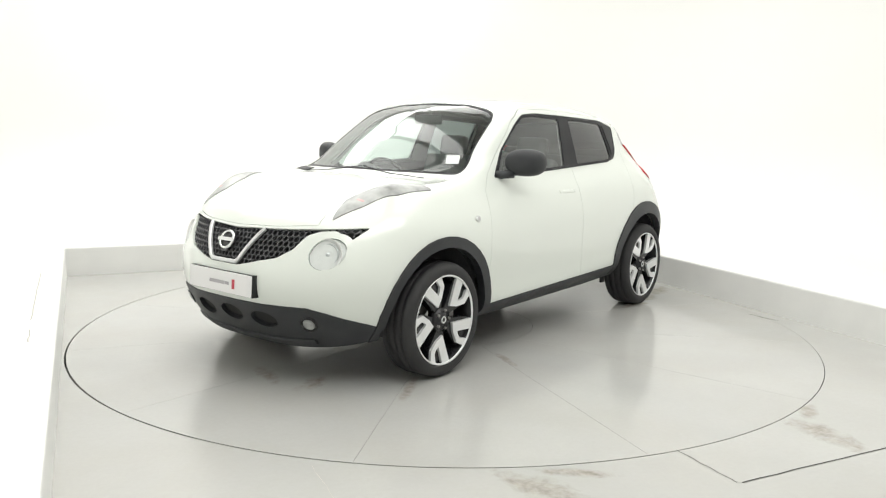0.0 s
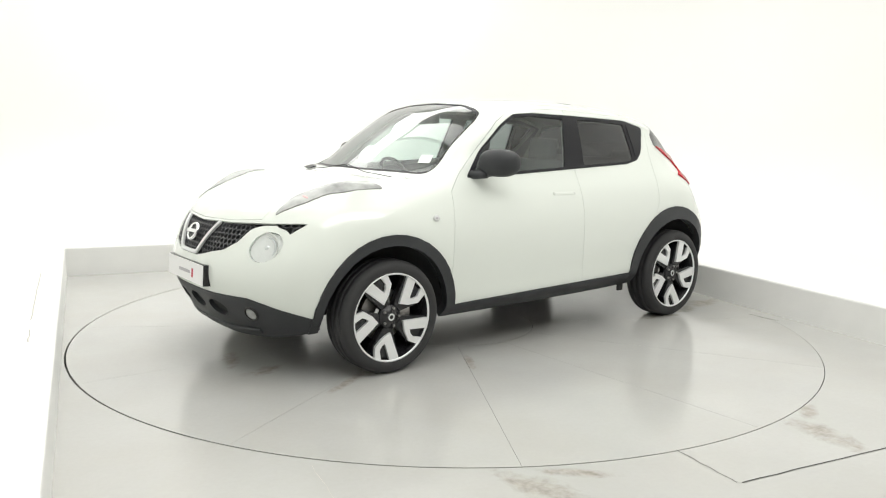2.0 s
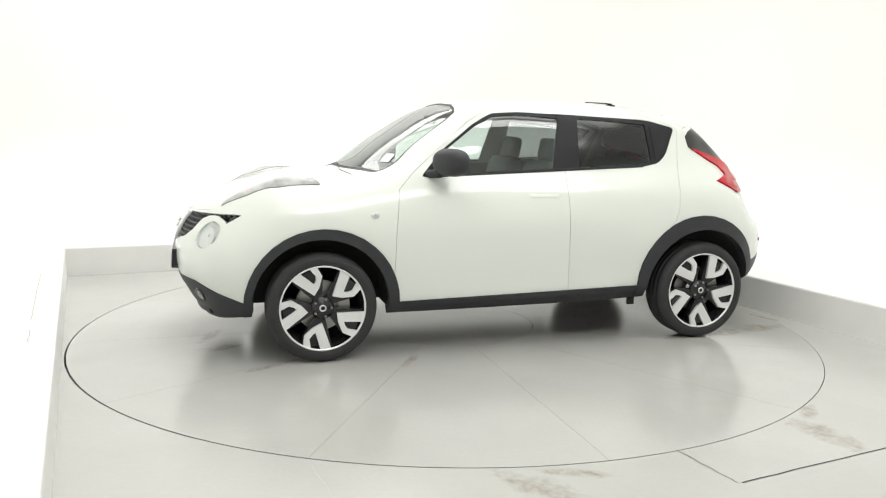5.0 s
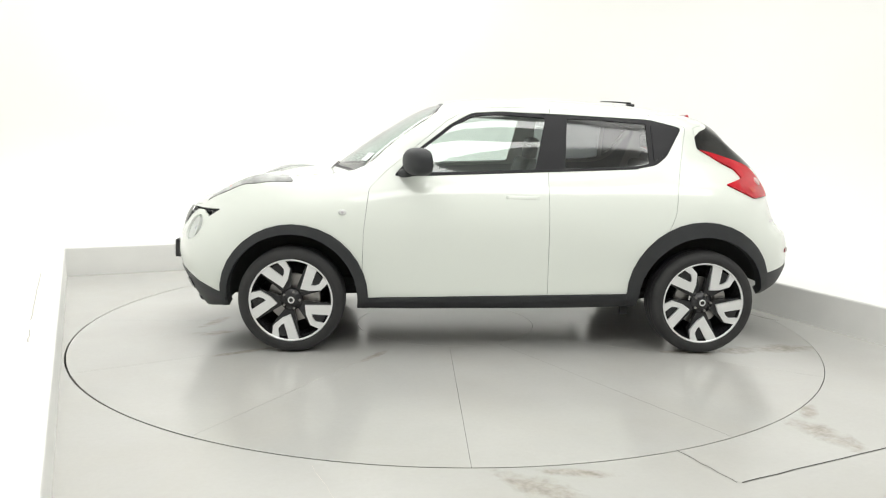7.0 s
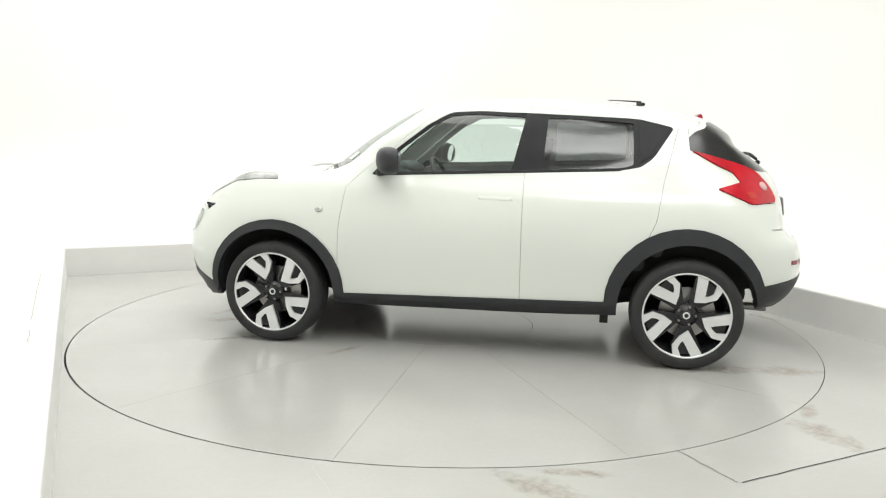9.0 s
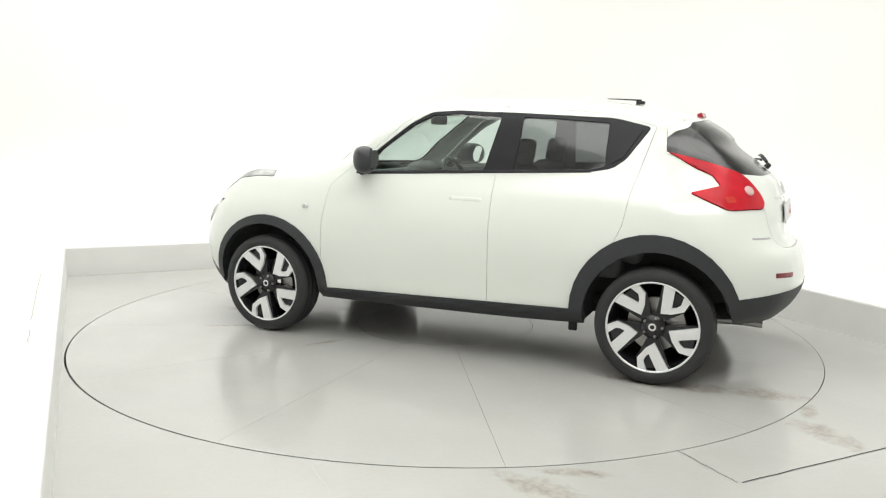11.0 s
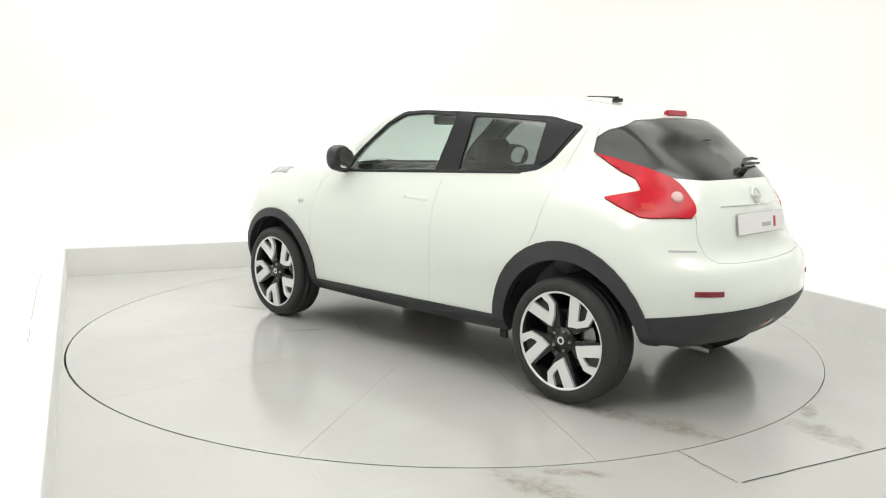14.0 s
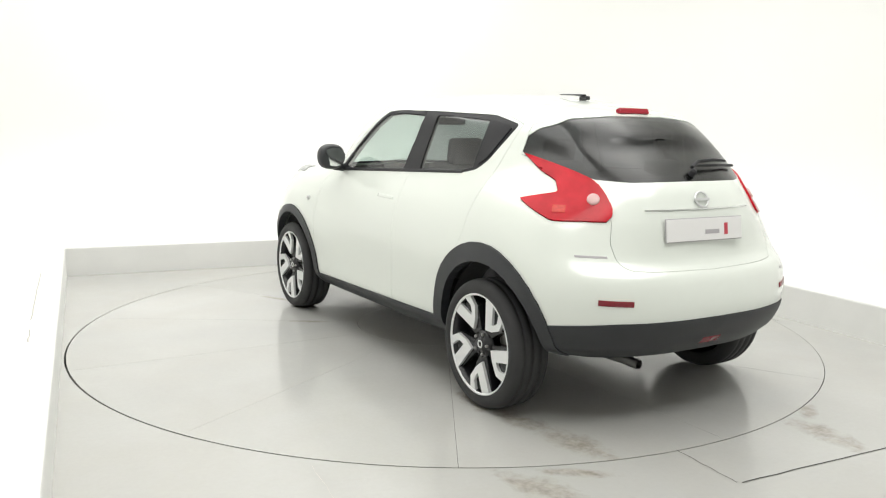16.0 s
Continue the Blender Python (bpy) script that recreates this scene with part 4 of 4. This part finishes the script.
def build_sides():
    for s in (1, -1):
        # door mirror
        bm = ball(.078, .108, .083, (0, 0, 0), n=18, power=.82)
        for v in bm.verts:
            if v.co.x < -.045:
                v.co.x = -.045 + (v.co.x + .045) * .15
            v.co.z += .03 * v.co.x
            v.co.x -= .42 * (v.co.y + .02)
        mir = part("door_mirror", bm, M_CLAD, car, "dark grey door mirror housing", smooth=True)
        mir.matrix_local = pose(.515, s * .865, 1.166) @ Matrix.Diagonal((1, s, 1, 1))
        gl = bmesh.new()
        bmesh.ops.create_circle(gl, cap_ends=True, segments=32, radius=1, matrix=Matrix.Diagonal((.078, .062, 1, 1)))
        g = part("mirror_glass", gl, M_CHROME, mir, "mirror glass")
        g.matrix_local = Matrix.Translation((-.072, 0, 0)) @ Matrix(((-.25, 0, -1, 0), (1, 0, 0, 0), (0, 1, 0, 0), (0, 0, 0, 1)))
        foot = tube([(.10, -.19, -.078), (.08, -.12, -.076), (.045, -.05, -.066)], [.030, .026, .028], 12)
        part("mirror_foot", foot, M_CLAD, mir, smooth=True)
        # front door handle
        side_ = lambda x, z, h=0.0: spot(1, s, x, z, h)[0]
        part("door_handle", ribbon(steps([(-.03, .957), (-.235, .953)], 8), .020, .0012, side_), M_PAINT, car, "flush white bow door handle", smooth=True)
        # lower edge of the side glass
        part("window_moulding", ribbon(steps([(.60, 1.078), (-.86, 1.142)], 14), .016, .004, side_), M_TRIM, car, "black waist moulding")
        # mud guard stub behind the sills
        part("jack_point", box(.05, .02, .05, (-.80, s * .74, .25), .006), M_DARK, car)


def build_roof():
    p_, n_ = spot(2, 1, -.985, 0)
    base = part("antenna", box(.055, .034, .022, (-.985, 0, p_.z + .012), .006), M_BLACK, car, "black roof antenna folded flat")
    part("antenna_rod", tube([(-.99, 0, p_.z + .027), (-.88, 0, p_.z + .033), (-.775, 0, p_.z + .036)], [.006, .0045, .003], 8), M_BLACK, base)
    for y0, y1 in ((-.52, .0), (.02, .50)):
        pts = [spot(2, 1, 1.075 - .06 * abs(k / 8 - .5) - .02 * abs(y0 + (y1 - y0) * k / 8), y0 + (y1 - y0) * k / 8, .001)[0] for k in range(9)]
        part("front_wiper", tube(pts, .003, 8), M_TRIM, car, "black windscreen wiper")
    for s in (-1,):
        tri = ribbon(steps([(1.02, s * .50), (.965, s * .655)], 4), .06, .006, lambda a, b, h: spot(2, 1, a, b, h)[0])
        part("cowl_corner", tri, M_TRIM, car, "black cowl corner")
    p_, n_ = spot(0, 1, .545, 1.182, -.0035)
    part("windscreen_sticker", box(.08, .075, .001, (0, 0, 0)), M_STICKER, car, "pale paper sticker").matrix_local = facing(p_, n_)


def build_cabin():
    tub = box(2.8, 1.0, .06, (0, 0, .375), .01)
    box(1.6, 1.46, .05, (0, 0, .335), .01, bm=tub)
    part("underbody", tub, M_DARK, car, "dark underbody")
    part("exhaust_run", tube([(.7, .08, .30), (-.2, .08, .29), (-1.0, .05, .31), (-1.5, .0, .33)], .028, 12), M_STEEL, car, "grimy exhaust pipe under the floor", smooth=True)
    part("rear_axle", tube([(-AX + .05, -.62, .31), (-AX + .12, 0, .30), (-AX + .05, .62, .31)], .035, 12), M_DARK, car, "dark rear axle beam", smooth=True)
    dash = prism([(-.05, 0), (.42, 0), (.42, .33), (.30, .36), (.10, .375), (.0, .30), (-.05, .2)], 1.34, Matrix(((1, 0, 0, .56), (0, 0, -1, .67), (0, 1, 0, .70), (0, 0, 0, 1))), .02)
    part("dashboard", dash, M_DASH, car, "charcoal dashboard", smooth=False)
    part("instrument_hood", ball(.13, .17, .06, (.68, -.36, 1.06), n=10), M_DASH, car, smooth=True)
    wh = lathe([(.178, -.012), (.19, -.014), (.196, 0), (.19, .014), (.178, .012), (.172, 0)], 40, "Z", close=True)
    sw = part("steering_wheel", wh, M_DASH, car, "black steering wheel", smooth=True)
    sw.matrix_local = pose(.40, -.36, .98, 0, -62, 0)
    part("wheel_boss", ball(.07, .06, .03, (0, 0, -.01), n=8), M_DASH, sw, smooth=True)
    for a in (0, 90, 270):
        part("wheel_spoke", box(.12, .035, .014, (.12, 0, 0), .004), M_DASH, sw).matrix_local = pose(0, 0, 0, 0, 0, a + 180)
    for y in (.36, -.36):
        cush = box(.50, .50, .16, (0, 0, .08), .05, seg=3)
        seat = part("front_seat", cush, M_SEAT, car, "dark fabric front seat", smooth=True)
        seat.matrix_local = pose(.06, y, .50)
        part("seat_back", box(.13, .46, .60, (0, 0, .30), .055, seg=3), M_SEAT, seat, smooth=True).matrix_local = pose(-.22, 0, .08, 0, -16, 0)
        part("headrest", box(.09, .23, .16, (0, 0, .08), .04, seg=3), M_SEAT, seat, smooth=True).matrix_local = pose(-.395, 0, .65, 0, -10, 0)
        for d in (-.06, .06):
            part("headrest_post", tube([(-.385, d, .62), (-.41, d, .72)], .006, 8), M_CHROME, seat)
    bench = part("rear_bench", box(.46, 1.24, .16, (-.80, 0, .60), .05, seg=3), M_SEAT, car, "dark fabric rear bench", smooth=True)
    part("bench_back", box(.13, 1.24, .56, (0, 0, .28), .05, seg=3), M_SEAT, bench, smooth=True).matrix_local = pose(-1.06, 0, .62, 0, -18, 0)
    for y in (.36, -.36):
        part("headrest", box(.08, .24, .13, (0, 0, 0), .035, seg=3), M_SEAT, bench, smooth=True).matrix_local = pose(-1.24, y, 1.15, 0, -14, 0)
    part("rear_view_mirror", box(.03, .23, .065, (.40, 0, 1.42), .015), M_DASH, car, "black interior mirror")
    part("parcel_shelf", box(.42, 1.1, .02, (-1.42, 0, 1.06), .005), M_DASH, car, "dark parcel shelf")


build_nose()
build_tail()
build_sides()
build_roof()
build_cabin()


# ---- marks on the studio floor ----
def build_marks():
    def line(pts, w, z, name, label, material=M_SEAM):
        bm = bmesh.new()
        prev = None
        for i, p_ in enumerate(pts):
            a, b = Vector(pts[max(i - 1, 0)]), Vector(pts[min(i + 1, len(pts) - 1)])
            d = (b - a).normalized()
            nn = Vector((-d.y, d.x)) * w / 2
            cur = (bm.verts.new((p_[0] - nn.x, p_[1] - nn.y, z)), bm.verts.new((p_[0] + nn.x, p_[1] + nn.y, z)))
            if prev:
                bm.faces.new((prev[0], cur[0], cur[1], prev[1])[::1])
            prev = cur
        bmesh.ops.recalc_face_normals(bm, faces=bm.faces[:])
        tagged(part(name, bm, material), label, "seam", kind="structure")

    def jag(a, b, n, amp):
        rnd = random.Random(int(a[0] * 1000) + n)
        return [(a[0] + (b[0] - a[0]) * k / n + rnd.uniform(-amp, amp), a[1] + (b[1] - a[1]) * k / n + rnd.uniform(-amp, amp)) for k in range(n + 1)]

    line(jag((1.19, -2.53), (2.62, -1.82), 16, .003), .007, .0015, "floor_seam", "dark open seam in the painted floor")
    line(jag((1.02, -2.22), (1.17, -2.53), 7, .004), .003, .0015, "floor_seam", "dark open seam in the painted floor")
    line(jag((-.534, -2.45), (-.30, -2.95), 8, .003), .0018, .0015, "floor_seam", "thin seam in the painted floor", M_SCUFF)
    line(jag((2.32, .43), (2.46, .24), 6, .006), .008, .0015, "floor_scuff", "dark scuff on the painted floor")
    line(jag((-2.99, .24), (-2.34, -1.15), 10, .004), .006, KERB + .0015, "ledge_seam", "thin dark seam on the white ledge", M_SCUFF)
    line(jag((-2.24, -1.35), (-2.12, -1.60), 4, .006), .006, KERB + .0015, "ledge_scuff", "thin dark scuff on the white ledge", M_SCUFF)


build_marks()

# ---- motion ----
TURN_ROWS = ((0, 48.45), (0.5, 45.42), (1, 42.05), (1.5, 38.5), (2, 34.90), (2.5, 31.36), (3, 27.9), (3.5, 24.43), (4, 20.93), (4.5, 17.44), (5, 13.95), (5.5, 10.46), (6, 6.97), (6.5, 3.48), (7, 0.0), (7.5, -3.48), (8, -6.93), (8.5, -10.29), (9, -13.6), (9.5, -16.88), (10, -20.14), (10.5, -23.41), (11, -26.7), (11.5, -30.05), (12, -33.53), (12.5, -37.06), (13, -40.52), (13.5, -43.95), (14, -47.36), (14.5, -50.77), (15, -54.24), (15.5, -57.75), (16, -61.27))


def motions():
    seat = pose(0, 0, 0, 0, 0, -176.818) @ pose(-0.288, -0.088, 0.001)
    walk(turntable, [(t, pose(0, 0, 0, 0, 0, a)) for t, a in TURN_ROWS])
    walk(car, [(t, pose(0, 0, 0, 0, 0, a) @ seat) for t, a in TURN_ROWS])


motions()
